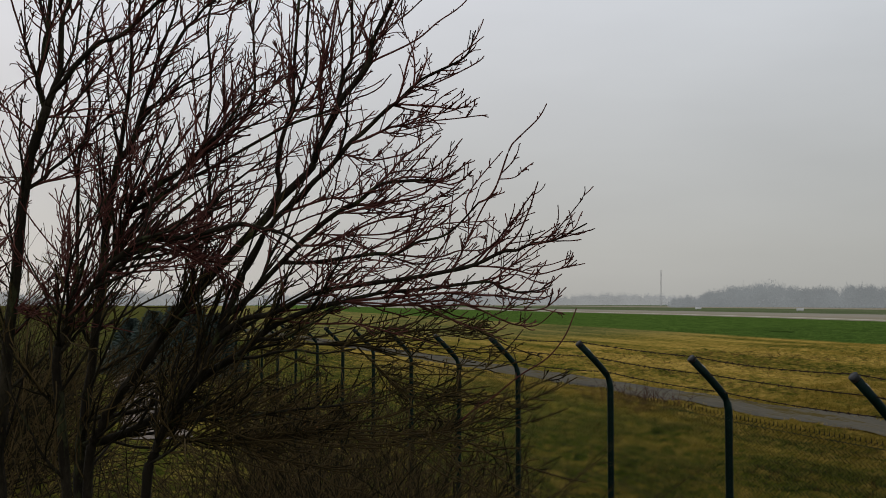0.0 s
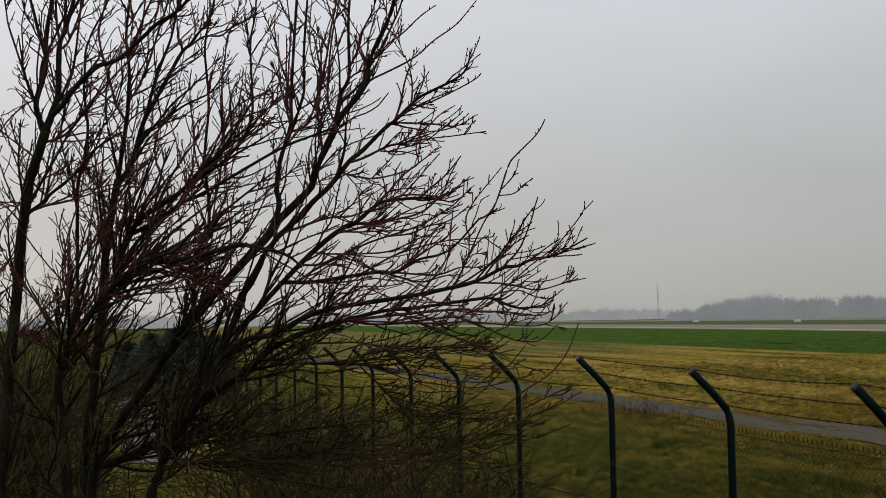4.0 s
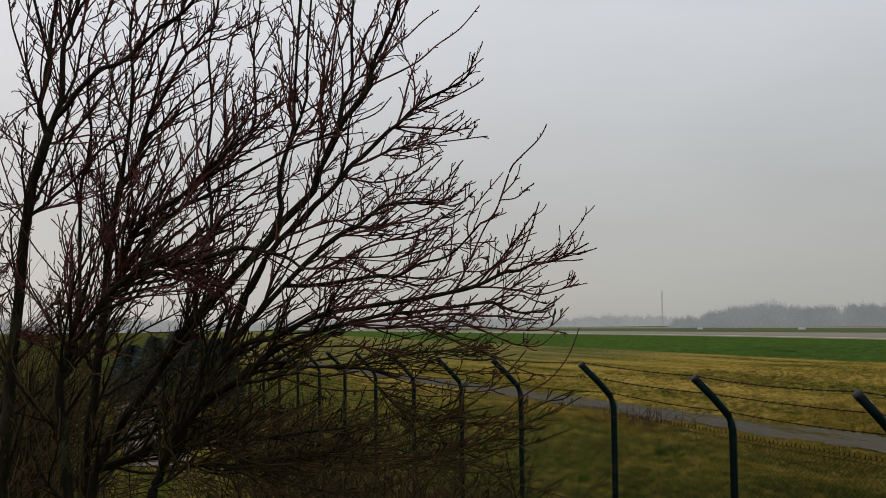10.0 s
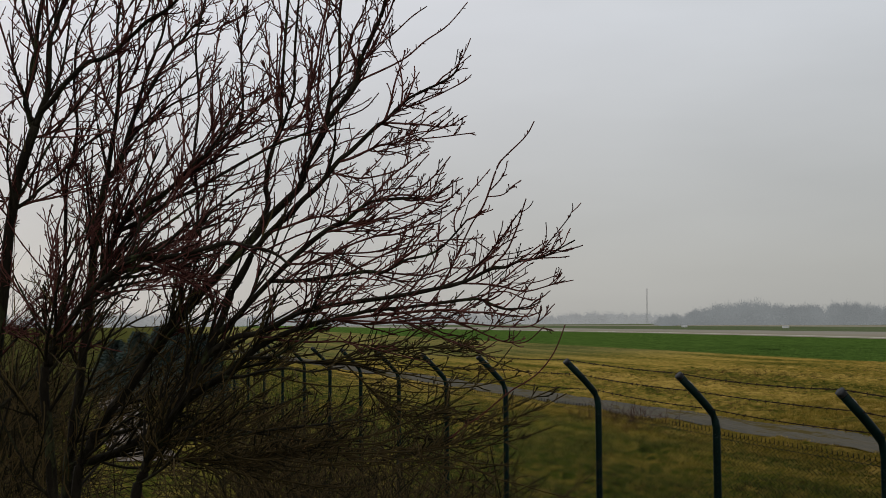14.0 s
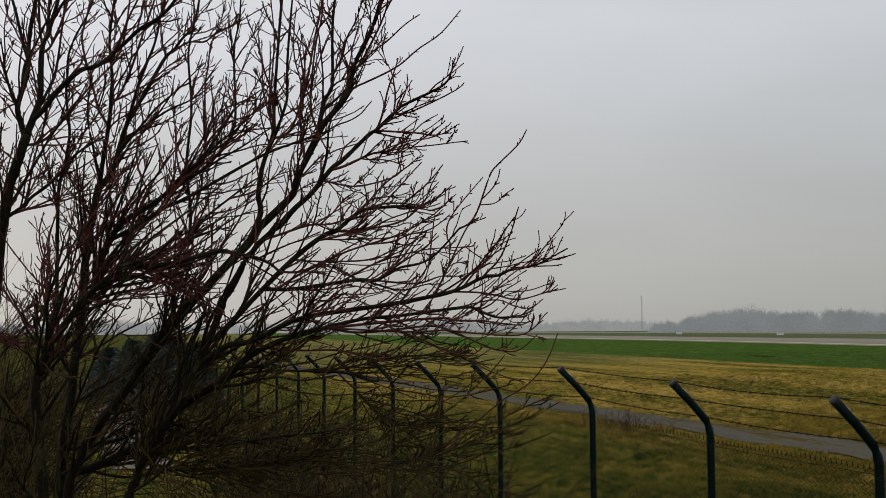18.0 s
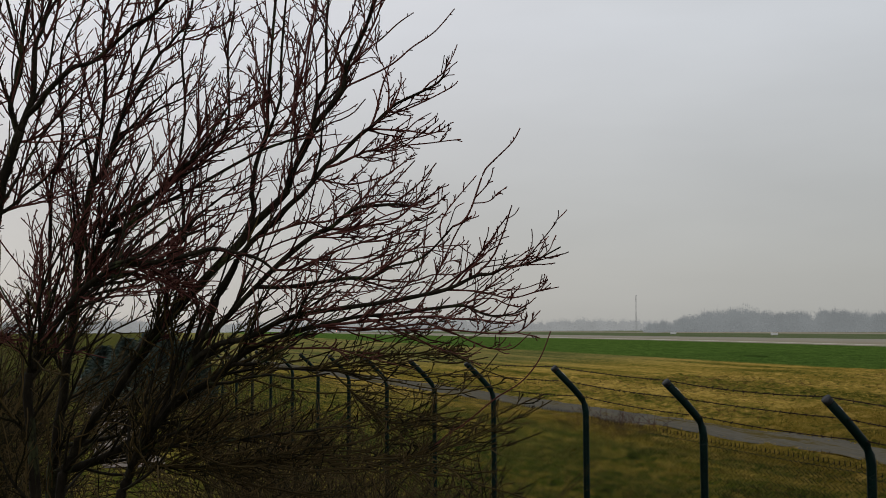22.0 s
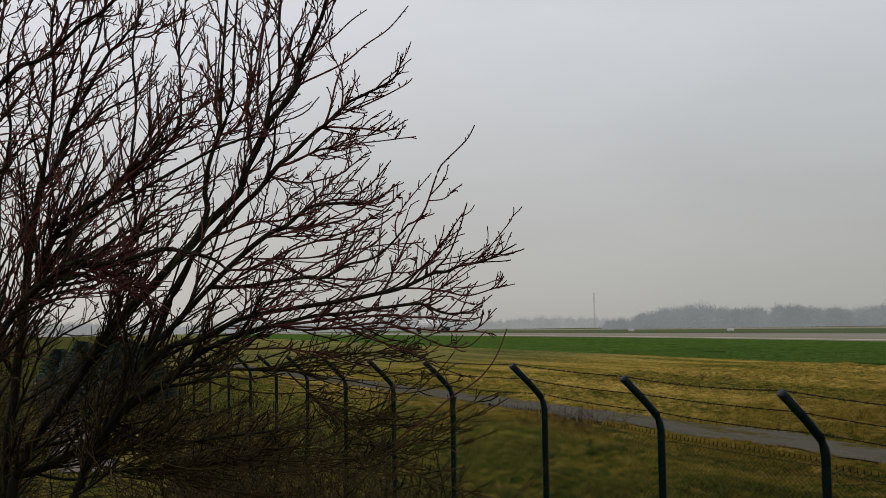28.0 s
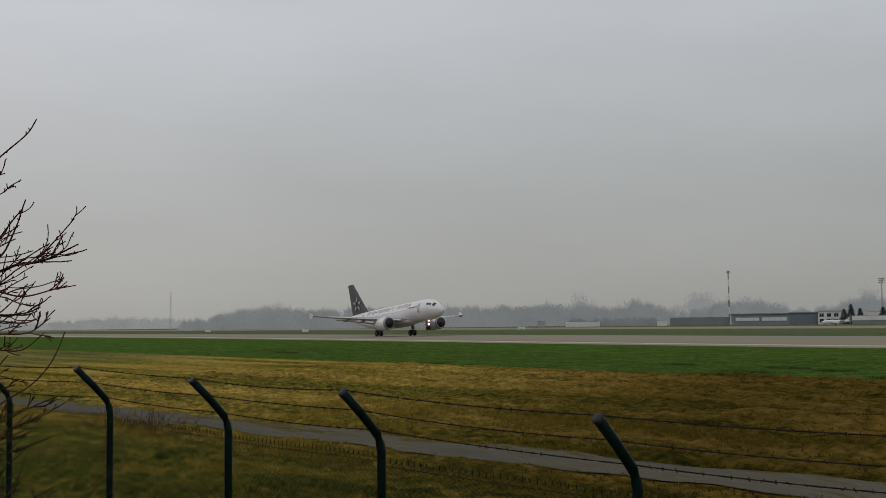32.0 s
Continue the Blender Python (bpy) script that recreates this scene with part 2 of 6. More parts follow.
    bump_node(t, b, math_node(t, "ADD", math_node(t, "ADD", tuft, math_node(t, "MULTIPLY", clump, 0.9)), math_node(t, "MULTIPLY", fine, 0.25)), 1.0, 0.3)
    return m


M = dict(
    ground=ground_material(),
    asphalt=surface("worn_asphalt", tones3((0.066, 0.062, 0.049), (0.094, 0.088, 0.070), (0.130, 0.122, 0.10)), 0.9, 0.85, 0.4, 0.01, space="Position", stretch=(0.25, 1, 1), wear=((0.075, 0.060, 0.022), 0.9, 0.52), gloss=0.0),
    runway=surface("pale_concrete", tones3((0.185, 0.162, 0.110), (0.215, 0.190, 0.132), (0.245, 0.218, 0.156)), 0.05, 0.85, 0.1, 0.01, space="Position", stretch=(0.15, 1, 1), gloss=0.1),
    shoulder=surface("stained_asphalt", tones3((0.155, 0.138, 0.096), (0.18, 0.162, 0.115), (0.205, 0.185, 0.138)), 0.05, 0.9, 0.1, 0.01, space="Position", stretch=(0.1, 1, 1)),
    white_line=surface("worn_white_paint", tones3((0.30, 0.28, 0.23), (0.38, 0.36, 0.30), (0.48, 0.46, 0.40)), 0.6, 0.7, 0, space="Position"),
    gravel=surface("pale_gravel", tones3((0.10, 0.082, 0.062), (0.14, 0.115, 0.09), (0.19, 0.155, 0.125)), 2.0, 0.95, 0.6, 0.03, space="Position"),
    bark=surface("wet_dark_bark", tones3((0.009, 0.008, 0.006), (0.018, 0.015, 0.010), (0.042, 0.036, 0.023)), 9.0, 0.75, 0.8, 0.01, stretch=(1, 1, 0.35), space="Position", wear=((0.045, 0.052, 0.022), 5.0, 0.55), gloss=0.04),
    twig=surface("red_brown_twigs", tones3((0.038, 0.0135, 0.0115), (0.076, 0.028, 0.023), (0.135, 0.054, 0.043)), 6.0, 0.8, 0, islands=0.5, space="Position", gloss=0.04),
    bramble=surface("dead_brown_stems", tones3((0.013, 0.011, 0.005), (0.031, 0.024, 0.010), (0.080, 0.056, 0.023)), 3.0, 0.85, 0, islands=0.7, space="Position", gloss=0.05),
    post=surface("dark_green_coating", tones3((0.002, 0.008, 0.007), (0.003, 0.012, 0.010), (0.006, 0.019, 0.016)), 5.0, 0.42, 0.15, 0.003, wear=((0.30, 0.33, 0.33), 9.0, 0.70), gloss=0.07),
    cap=surface("dull_grey_cap", tones3((0.012, 0.014, 0.015), (0.022, 0.024, 0.026), (0.04, 0.042, 0.044)), 12.0, 0.6, 0.2, 0.003, gloss=0.2),
    mesh=surface("green_coated_wire", tones3((0.005, 0.010, 0.008), (0.009, 0.016, 0.012), (0.018, 0.026, 0.02)), 8.0, 0.6, 0, gloss=0.05),
    barbed=surface("rusty_barbed_wire", tones3((0.014, 0.011, 0.010), (0.028, 0.020, 0.016), (0.04, 0.027, 0.02)), 12.0, 0.75, 0, space="Position", gloss=0.04),
    straw=surface("dry_grass_blades", tones3((0.10, 0.092, 0.014), (0.27, 0.205, 0.034), (0.50, 0.35, 0.078)), 0.8, 0.9, 0, islands=0.32, space="Position", gloss=0.0, see_through=0.5, darken_east=True),
    thatch=surface("brown_dead_grass", tones3((0.06, 0.038, 0.013), (0.125, 0.08, 0.026), (0.22, 0.145, 0.05)), 0.8, 0.9, 0, islands=0.32, space="Position", gloss=0.0, see_through=0.4, darken_east=True),
    blade=surface("green_grass_blades", tones3((0.038, 0.066, 0.012), (0.094, 0.125, 0.023), (0.25, 0.215, 0.05)), 0.8, 0.9, 0, islands=0.6, space="Position", gloss=0.0, see_through=0.5, darken_east=True),
    rush=surface("dark_rushes", tones3((0.035, 0.07, 0.016), (0.05, 0.09, 0.02), (0.07, 0.11, 0.03)), 1.0, 0.9, 0, islands=0.5, space="Position", gloss=0.0, see_through=0.5),
    weeds=surface("dead_reddish_weeds", tones3((0.035, 0.018, 0.014), (0.06, 0.03, 0.022), (0.09, 0.05, 0.034)), 1.0, 0.9, 0, islands=0.5, space="Position", gloss=0.0),
    # woods and hedge glow faintly, which stands in for the haze before them
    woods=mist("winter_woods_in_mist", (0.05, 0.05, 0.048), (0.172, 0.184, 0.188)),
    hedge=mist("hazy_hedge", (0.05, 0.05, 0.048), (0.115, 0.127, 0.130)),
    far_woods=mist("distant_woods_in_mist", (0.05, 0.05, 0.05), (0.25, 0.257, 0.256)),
    tie=surface("pale_wire", tones3((0.25, 0.26, 0.27), (0.34, 0.35, 0.36), (0.45, 0.46, 0.47)), 20.0, 0.5, 0),
    conifer=surface("dark_conifer_needles", tones3((0.024, 0.044, 0.038), (0.040, 0.068, 0.058), (0.062, 0.092, 0.078)), 1.0, 0.9, 0, islands=0.6, space="Position"),
    # the needles again, much paler: haze is put into the base colour
    far_conifer=surface("hazy_conifer_needles", tones3((0.16, 0.19, 0.19), (0.20, 0.23, 0.23), (0.24, 0.27, 0.27)), 1.0, 0.9, 0, islands=0.4, space="Position", gloss=0.0, see_through=0.4),
    paint_white=surface("white_aircraft_paint", tones3((0.60, 0.60, 0.61), (0.65, 0.65, 0.66), (0.70, 0.70, 0.71)), 0.4, 0.32, 0),
    paint_grey=surface("grey_wing_paint", tones3((0.27, 0.285, 0.30), (0.32, 0.335, 0.35), (0.37, 0.385, 0.40)), 0.7, 0.4, 0),
    paint_dark=surface("charcoal_fin_paint", tones3((0.022, 0.024, 0.03), (0.03, 0.033, 0.04), (0.04, 0.043, 0.05)), 0.6, 0.35, 0),
    letter=surface("slate_grey_lettering", tones3((0.16, 0.165, 0.175), (0.20, 0.205, 0.215), (0.25, 0.255, 0.265)), 1.5, 0.4, 0),
    tyre=surface("black_rubber", tones3((0.01, 0.01, 0.01), (0.016, 0.016, 0.016), (0.025, 0.025, 0.025)), 3.0, 0.8, 0),
    steel=surface("grey_steel", tones3((0.20, 0.20, 0.21), (0.28, 0.28, 0.29), (0.36, 0.36, 0.37)), 3.0, 0.45, 0, metal=0.6),
    intake=surface("dark_fan_metal", tones3((0.012, 0.012, 0.014), (0.02, 0.02, 0.024), (0.035, 0.035, 0.04)), 3.0, 0.4, 0, metal=0.5),
    glass=surface("dark_window_glass", tones3((0.012, 0.014, 0.018), (0.018, 0.02, 0.026), (0.03, 0.034, 0.04)), 1.0, 0.12, 0),
    # far sheet metal, its base colours paled to carry the haze
    shed=surface("hazy_blue_grey_sheet_metal", tones3((0.17, 0.20, 0.215), (0.195, 0.225, 0.24), (0.22, 0.25, 0.265)), 0.1, 0.7, 0, space="Position"),
    shed_dark=surface("hazy_dark_blue_grey_sheet_metal", tones3((0.125, 0.155, 0.18), (0.145, 0.175, 0.20), (0.165, 0.195, 0.22)), 0.1, 0.7, 0, space="Position"),
    shed_green=surface("hazy_green_grey_sheet_metal", tones3((0.165, 0.19, 0.187), (0.185, 0.21, 0.207), (0.205, 0.23, 0.227)), 0.1, 0.7, 0, space="Position"),
    plaster=surface("off_white_plaster", tones3((0.56, 0.56, 0.56), (0.62, 0.62, 0.62), (0.68, 0.68, 0.67)), 0.3, 0.85, 0, space="Position"),
    mast_red=surface("red_mast_paint", tones3((0.10, 0.09, 0.09), (0.12, 0.10, 0.10), (0.15, 0.12, 0.12)), 0.3, 0.6, 0, space="Position"),
    # steel grey lightened so that the colour itself holds the far masts' haze
    mast_grey=surface("hazy_grey_steel", tones3((0.32, 0.325, 0.33), (0.36, 0.365, 0.37), (0.40, 0.405, 0.41)), 0.3, 0.7, 0, space="Position"),
    leaf=surface("dead_orange_leaves", tones3((0.22, 0.10, 0.03), (0.30, 0.15, 0.04), (0.38, 0.2, 0.07)), 4.0, 0.9, 0, islands=0.5, space="Position"),
    lamp=glow("landing_light_glow", (1.0, 0.42, 0.36), 3.2),
    lamp_warm=glow("wing_light_glow", (1.0, 0.5, 0.4), 4.0),
)


# ---- mesh helpers ----
def mesh_object(name, verts, faces, material, parent=None, label="", smooth=False):
    """One mesh object from vertices and faces, under a thing if a parent is given."""
    me = bpy.data.meshes.new(name)
    v = np.asarray(verts, dtype=np.float32).reshape(-1, 3)
    if isinstance(faces, np.ndarray):
        n, k = faces.shape
        me.vertices.add(len(v))
        me.vertices.foreach_set("co", v.ravel())
        me.loops.add(n * k)
        me.loops.foreach_set("vertex_index", faces.astype(np.int32).ravel())
        me.polygons.add(n)
        me.polygons.foreach_set("loop_start", np.arange(0, n * k, k, dtype=np.int32))
        me.update(calc_edges=True)
    else:
        me.from_pydata([tuple(q) for q in v.tolist()], [], faces)
    me.materials.append(M[material])
    if smooth:
        me.polygons.foreach_set("use_smooth", np.ones(len(me.polygons), dtype=bool))
    ob = new(name, me)
    if parent:
        ob.parent = parent
    if label:
        tagged(ob, label)
    return ob


def part(name, bm, material, parent=None, label="", smooth=False):
    me = bpy.data.meshes.new(name)
    bm.normal_update()
    bm.to_mesh(me)
    bm.free()
    me.materials.append(M[material])
    if smooth:
        me.polygons.foreach_set("use_smooth", np.ones(len(me.polygons), dtype=bool))
    ob = new(name, me)
    if parent:
        ob.parent = parent
    if label:
        tagged(ob, label)
    return ob


def thing(name, label, category, group="", at=None, kind=""):
    e = new(name)
    e.empty_display_size = 0.2
    if at is not None:
        e.matrix_basis = at
    return tagged(e, label, category, group, kind)


def box(bm, lo, hi, bevel=0.0):
    lo, hi = Vector(lo), Vector(hi)
    r = bmesh.ops.create_cube(bm, size=1.0, matrix=Matrix.Translation((lo + hi) / 2) @ Matrix.Diagonal((*(hi - lo), 1)))
    if bevel:
        edges = list({e for v in r["verts"] for e in v.link_edges})
        bmesh.ops.bevel(bm, geom=edges, offset=bevel, segments=2, affect="EDGES")


def smooth_path(points, steps):
    """Points of a Catmull-Rom curve through the given points."""
    p = np.asarray(points, dtype=float)
    q = np.vstack([2 * p[0] - p[1], p, 2 * p[-1] - p[-2]])
    out = []
    for i in range(1, len(q) - 2):
        for k in range(steps):
            t = k / steps
            a, b, c, d = q[i - 1], q[i], q[i + 1], q[i + 2]
            out.append(0.5 * (2 * b + (c - a) * t + (2 * a - 5 * b + 4 * c - d) * t * t + (3 * b - a - 3 * c + d) * t ** 3))
    out.append(p[-1])
    out = np.array(out)
    for _ in range(2):
        out[1:-1] = 0.25 * out[:-2] + 0.5 * out[1:-1] + 0.25 * out[2:]
    return out


def tube_arrays(paths, radii, sides):
    """Vertices and quads of many tubes with the same number of points: paths (n, k, 3), radii (n, k)."""
    paths, radii = np.asarray(paths, dtype=float), np.asarray(radii, dtype=float)
    n, k, _ = paths.shape
    tan = np.gradient(paths, axis=1)
    tan /= np.linalg.norm(tan, axis=2, keepdims=True) + 1e-9
    ref = np.where(np.abs(tan[..., 2:3]) > 0.9, np.array([1.0, 0, 0]), np.array([0, 0, 1.0]))
    u = np.cross(tan, ref)
    u /= np.linalg.norm(u, axis=2, keepdims=True) + 1e-9
    w = np.cross(tan, u)
    a = np.arange(sides) * 2 * np.pi / sides
    ring = u[:, :, None, :] * np.cos(a)[None, None, :, None] + w[:, :, None, :] * np.sin(a)[None, None, :, None]
    v = paths[:, :, None, :] + ring * radii[:, :, None, None]
    i = np.arange(n)[:, None, None] * k * sides + np.arange(k - 1)[None, :, None] * sides
    s, s2 = np.arange(sides)[None, None, :], (np.arange(sides)[None, None, :] + 1) % sides
    f = np.stack([i + s, i + s2, i + s2 + sides, i + s + sides], axis=-1)
    return v.reshape(-1, 3), f.reshape(-1, 4)


def join_arrays(pieces):
    vs, fs, n = [], [], 0
    for v, f in pieces:
        vs.append(v)
        fs.append(f + n)
        n += len(v)
    return np.vstack(vs), np.vstack(fs)


def tube(name, path, r0, r1, material, parent=None, sides=8, label="", swell=1.0):
    path = np.asarray(path, dtype=float)
    v, f = tube_arrays(path[None], (np.linspace(r0, r1, len(path)) * swell)[None], sides)
    k = len(path)
    v = np.vstack([v, path[0], path[-1]])
    n = k * sides
    caps = [[n, (s + 1) % sides, s, n] for s in range(sides)] + [[n + 1, (k - 1) * sides + s, (k - 1) * sides + (s + 1) % sides, n + 1] for s in range(sides)]
    faces = [tuple(int(q) for q in row) for row in f] + [tuple(c[:3]) for c in caps]
    return mesh_object(name, v, faces, material, parent, label, smooth=True)


# ---- the ground ----
def smoothstep(a, b, v):
    t = np.clip((v - a) / (b - a), 0, 1)
    return t * t * (3 - 2 * t)


def value_noise(u, v, seed):
    """Smooth noise of 0 to 1 on a unit grid."""
    table = np.random.default_rng(seed).random((97, 97))
    i, j = np.floor(u).astype(int), np.floor(v).astype(int)
    a, b = u - i, v - j
    a, b = a * a * (3 - 2 * a), b * b * (3 - 2 * b)
    i0, i1, j0, j1 = i % 97, (i + 1) % 97, j % 97, (j + 1) % 97
    return (table[i0, j0] * (1 - a) + table[i1, j0] * a) * (1 - b) + (table[i0, j1] * (1 - a) + table[i1, j1] * a) * b


def road_mid(x):
    return 17.4 + 0.103 * (x + 12)


def tussocks(x, y):
    """The uneven sward: matted clumps a hand to a knee across, flat on the road and far off."""
    off = smoothstep(1.25, 1.7, np.abs(y - road_mid(x))) * smoothstep(3.6, 5.0, y) * smoothstep(45.5, 43.5, y) * smoothstep(-75, -60, x)
    small = value_noise(x / 0.42 + 0.3 * y, y / 0.36, 51)
    wide = value_noise(x / 1.5, y / 0.8 + 0.1 * x, 52)
    ridge = value_noise(x / 7.0, (y - 0.103 * x) / 1.1, 53)
    past = smoothstep(1.0, 3.0, y - road_mid(x))
    return off * (0.12 * small ** 2 + 0.12 * wide * small + past * 0.26 * ridge ** 2)


def ground_height(x, y):
    """Level by the fence, rising a little to the runway, a mound under the viewer."""
    x, y = np.asarray(x, dtype=float), np.asarray(y, dtype=float)
    z = 0.9 * smoothstep(28, 84, y) - 0.3 * smoothstep(40, 80, y) * (1 - smoothstep(180, 260, y)) * smoothstep(-200, -50, x)
    z = z - 0.32 * smoothstep(92, 118, y) * (1 - smoothstep(150, 230, y)) * (1 - 0.6 * smoothstep(-200, -50, x))
    z = z + 1.42 * np.exp(-((x * x + y * y) / 20.0) ** 2)
    near = smoothstep(60, 20, np.hypot(x + 15, y - 15))
    return z + tussocks(x, y) + near * (0.05 * np.sin(x * 0.9 + 1.7 * np.sin(y * 0.5)) * np.sin(y * 0.8) + 0.02 * np.sin(x * 2.7 + y) * np.sin(y * 2.1 - x * 0.6))


def axis_steps(near_lo, near_hi, step, far_lo, far_hi, growth=1.35):
    vals = list(np.arange(near_lo, near_hi + 1e-6, step))
    d, v = step, near_hi
    while v < far_hi:
        d *= growth
        v += d
        vals.append(min(v, far_hi))
    d, v = step, near_lo
    while v > far_lo:
        d *= growth
        v -= d
        vals.insert(0, max(v, far_lo))
    return np.array(vals)


gx, gy = axis_steps(-62, 4, 0.2, -4500, 4500), axis_steps(-4, 46, 0.17, -3000, 4800)
X, Y = np.meshgrid(gx, gy, indexing="ij")
gv = np.stack([X, Y, ground_height(X, Y)], axis=-1).reshape(-1, 3)
ny = len(gy)
ii, jj = np.meshgrid(np.arange(len(gx) - 1), np.arange(ny - 1), indexing="ij")
q = (ii * ny + jj).ravel()
ground = mesh_object("ground", gv, np.stack([q, q + ny, q + ny + 1, q + 1], axis=-1), "ground", smooth=True)
tagged(ground, "mown winter airfield grass, straw-coloured and green", "grass", kind="structure")


def strip(name, x_values, y_lo, y_hi, lift, material, label, category, rows=2, skirt=0.0):
    """A flat strip laid on the ground; y_lo and y_hi give its edges at each x."""
    xs = np.asarray(x_values, dtype=float)
    v = []
    for x in xs:
        for k in range(rows):
            y = y_lo(x) + (y_hi(x) - y_lo(x)) * k / (rows - 1)
            if k == 0 and skirt:
                # the rounded shoulder that runs out into the grass
                v.append((x, y - skirt, float(ground_height(x, y - skirt)) - 0.04))
            else:
                v.append((x, y, float(ground_height(x, y)) + lift))
    f = np.array([(i * rows + k, (i + 1) * rows + k, (i + 1) * rows + k + 1, i * rows + k + 1) for i in range(len(xs) - 1) for k in range(rows - 1)])
    return tagged(mesh_object(name, v, f, material), label, category, kind="structure")


RUN_NEAR, RUN_FAR, RUN_MID = 85.0, 109.0, 116.0
run_x = np.arange(-2600, 1601, 25)
strip("runway", run_x, lambda x: RUN_NEAR, lambda x: RUN_FAR, 0.09, "runway", "pale weathered concrete runway", "runway", 12, 3.0)
strip("runway_far_side", run_x, lambda x: RUN_FAR, lambda x: 138.0, 0.09, "shoulder", "dark rubber-stained far side of the runway", "runway", 8)
strip("runway_edge_line", run_x, lambda x: RUN_NEAR + 0.6, lambda x: RUN_NEAR + 1.2, 0.10, "white_line", "worn white runway edge line", "line", 4, 0.3)
strip("taxiway", run_x, lambda x: 232.0, lambda x: 262.0, 0.22, "runway", "pale concrete taxiway", "taxiway", 6, 8.0)


road_x = np.concatenate([np.arange(-130, -60, 5), np.arange(-60, 20, 0.5)])
strip("service_road", road_x, lambda x: road_mid(x) - 1.15 + 0.05 * math.sin(x * 0.37) + 0.012 * math.sin(x * 3.1), lambda x: road_mid(x) + 1.15 + 0.05 * math.sin(x * 0.41 + 1) + 0.012 * math.sin(x * 4.3), 0.03, "asphalt", "narrow worn grey asphalt service road", "road", 5)


# ---- the bare tree beside the viewer ----
rng = np.random.default_rng(7)
tree = thing("bare_tree", "bare multi-stemmed winter tree with dense reddish twigs", "tree", at=pose(0, 0, 0))


def unit(v):
    return v / (np.linalg.norm(v, axis=-1, keepdims=True) + 1e-9)


def sprout(base, direction, length, bend, points, wander=0.13):
    """Curved shoots: n bases and directions; bend is added to the way along each shoot."""
    n = len(base)
    path = [base]
    d = unit(direction)
    seg = (length / (points - 1))[:, None]
    for k in range(points - 1):
        d = unit(d + bend / (points - 1) + rng.normal(0, wander, (n, 3)))
        path.append(path[-1] + d * seg)
    return np.stack(path, axis=1)


def along(paths, t):
    """Places and directions at the fractions t (n,) of the paths (n, k, 3)."""
    k = paths.shape[1] - 1
    f = np.clip(t * k, 0, k - 1e-6)
    i = f.astype(int)
    r = np.arange(len(paths))
    a, b = paths[r, i], paths[r, i + 1]
    return a + (b - a) * (f - i)[:, None], unit(b - a)


def children(paths, radii, rate, lengths, spread, lift, points, thin, t_lo=0.12, wander=0.10, share=0.7, full=0.0):
    """Side shoots of many paths: so many a metre, none longer than a share of the path
    that bears it; full: the bearing radius at which they reach their whole length."""
    long = np.linalg.norm(np.diff(paths, axis=1), axis=2).sum(axis=1)
    r = np.repeat(np.arange(len(paths)), rng.poisson(long * rate))
    t = rng.uniform(t_lo, 0.97, len(r))
    base, tan = along(paths[r], t)
    side = unit(np.cross(tan, rng.normal(0, 1, (len(r), 3))))
    way = unit(tan * rng.uniform(0.6, 1.1, (len(r), 1)) + side * spread + np.array([0, 0.05, lift]))
    k = paths.shape[1] - 1
    bearer = radii[r, np.clip((t * k).astype(int), 0, k)]
    size = rng.uniform(0, 1, len(r)) ** 1.3 * (lengths[1] - lengths[0]) + lengths[0]
    size = np.minimum(size, share * long[r]) * (1.1 - 0.55 * t)
    if full:
        size = size * np.clip(bearer / full, 0.22, 1.0)
    p = sprout(base, way, size, np.array([0, 0.05, 0.30]), points, wander)
    r0 = np.minimum(bearer * 0.7, thin)
    rad = r0[:, None] * np.linspace(1, 0.55, points)[None, :]
    return p, rad


limbs = []


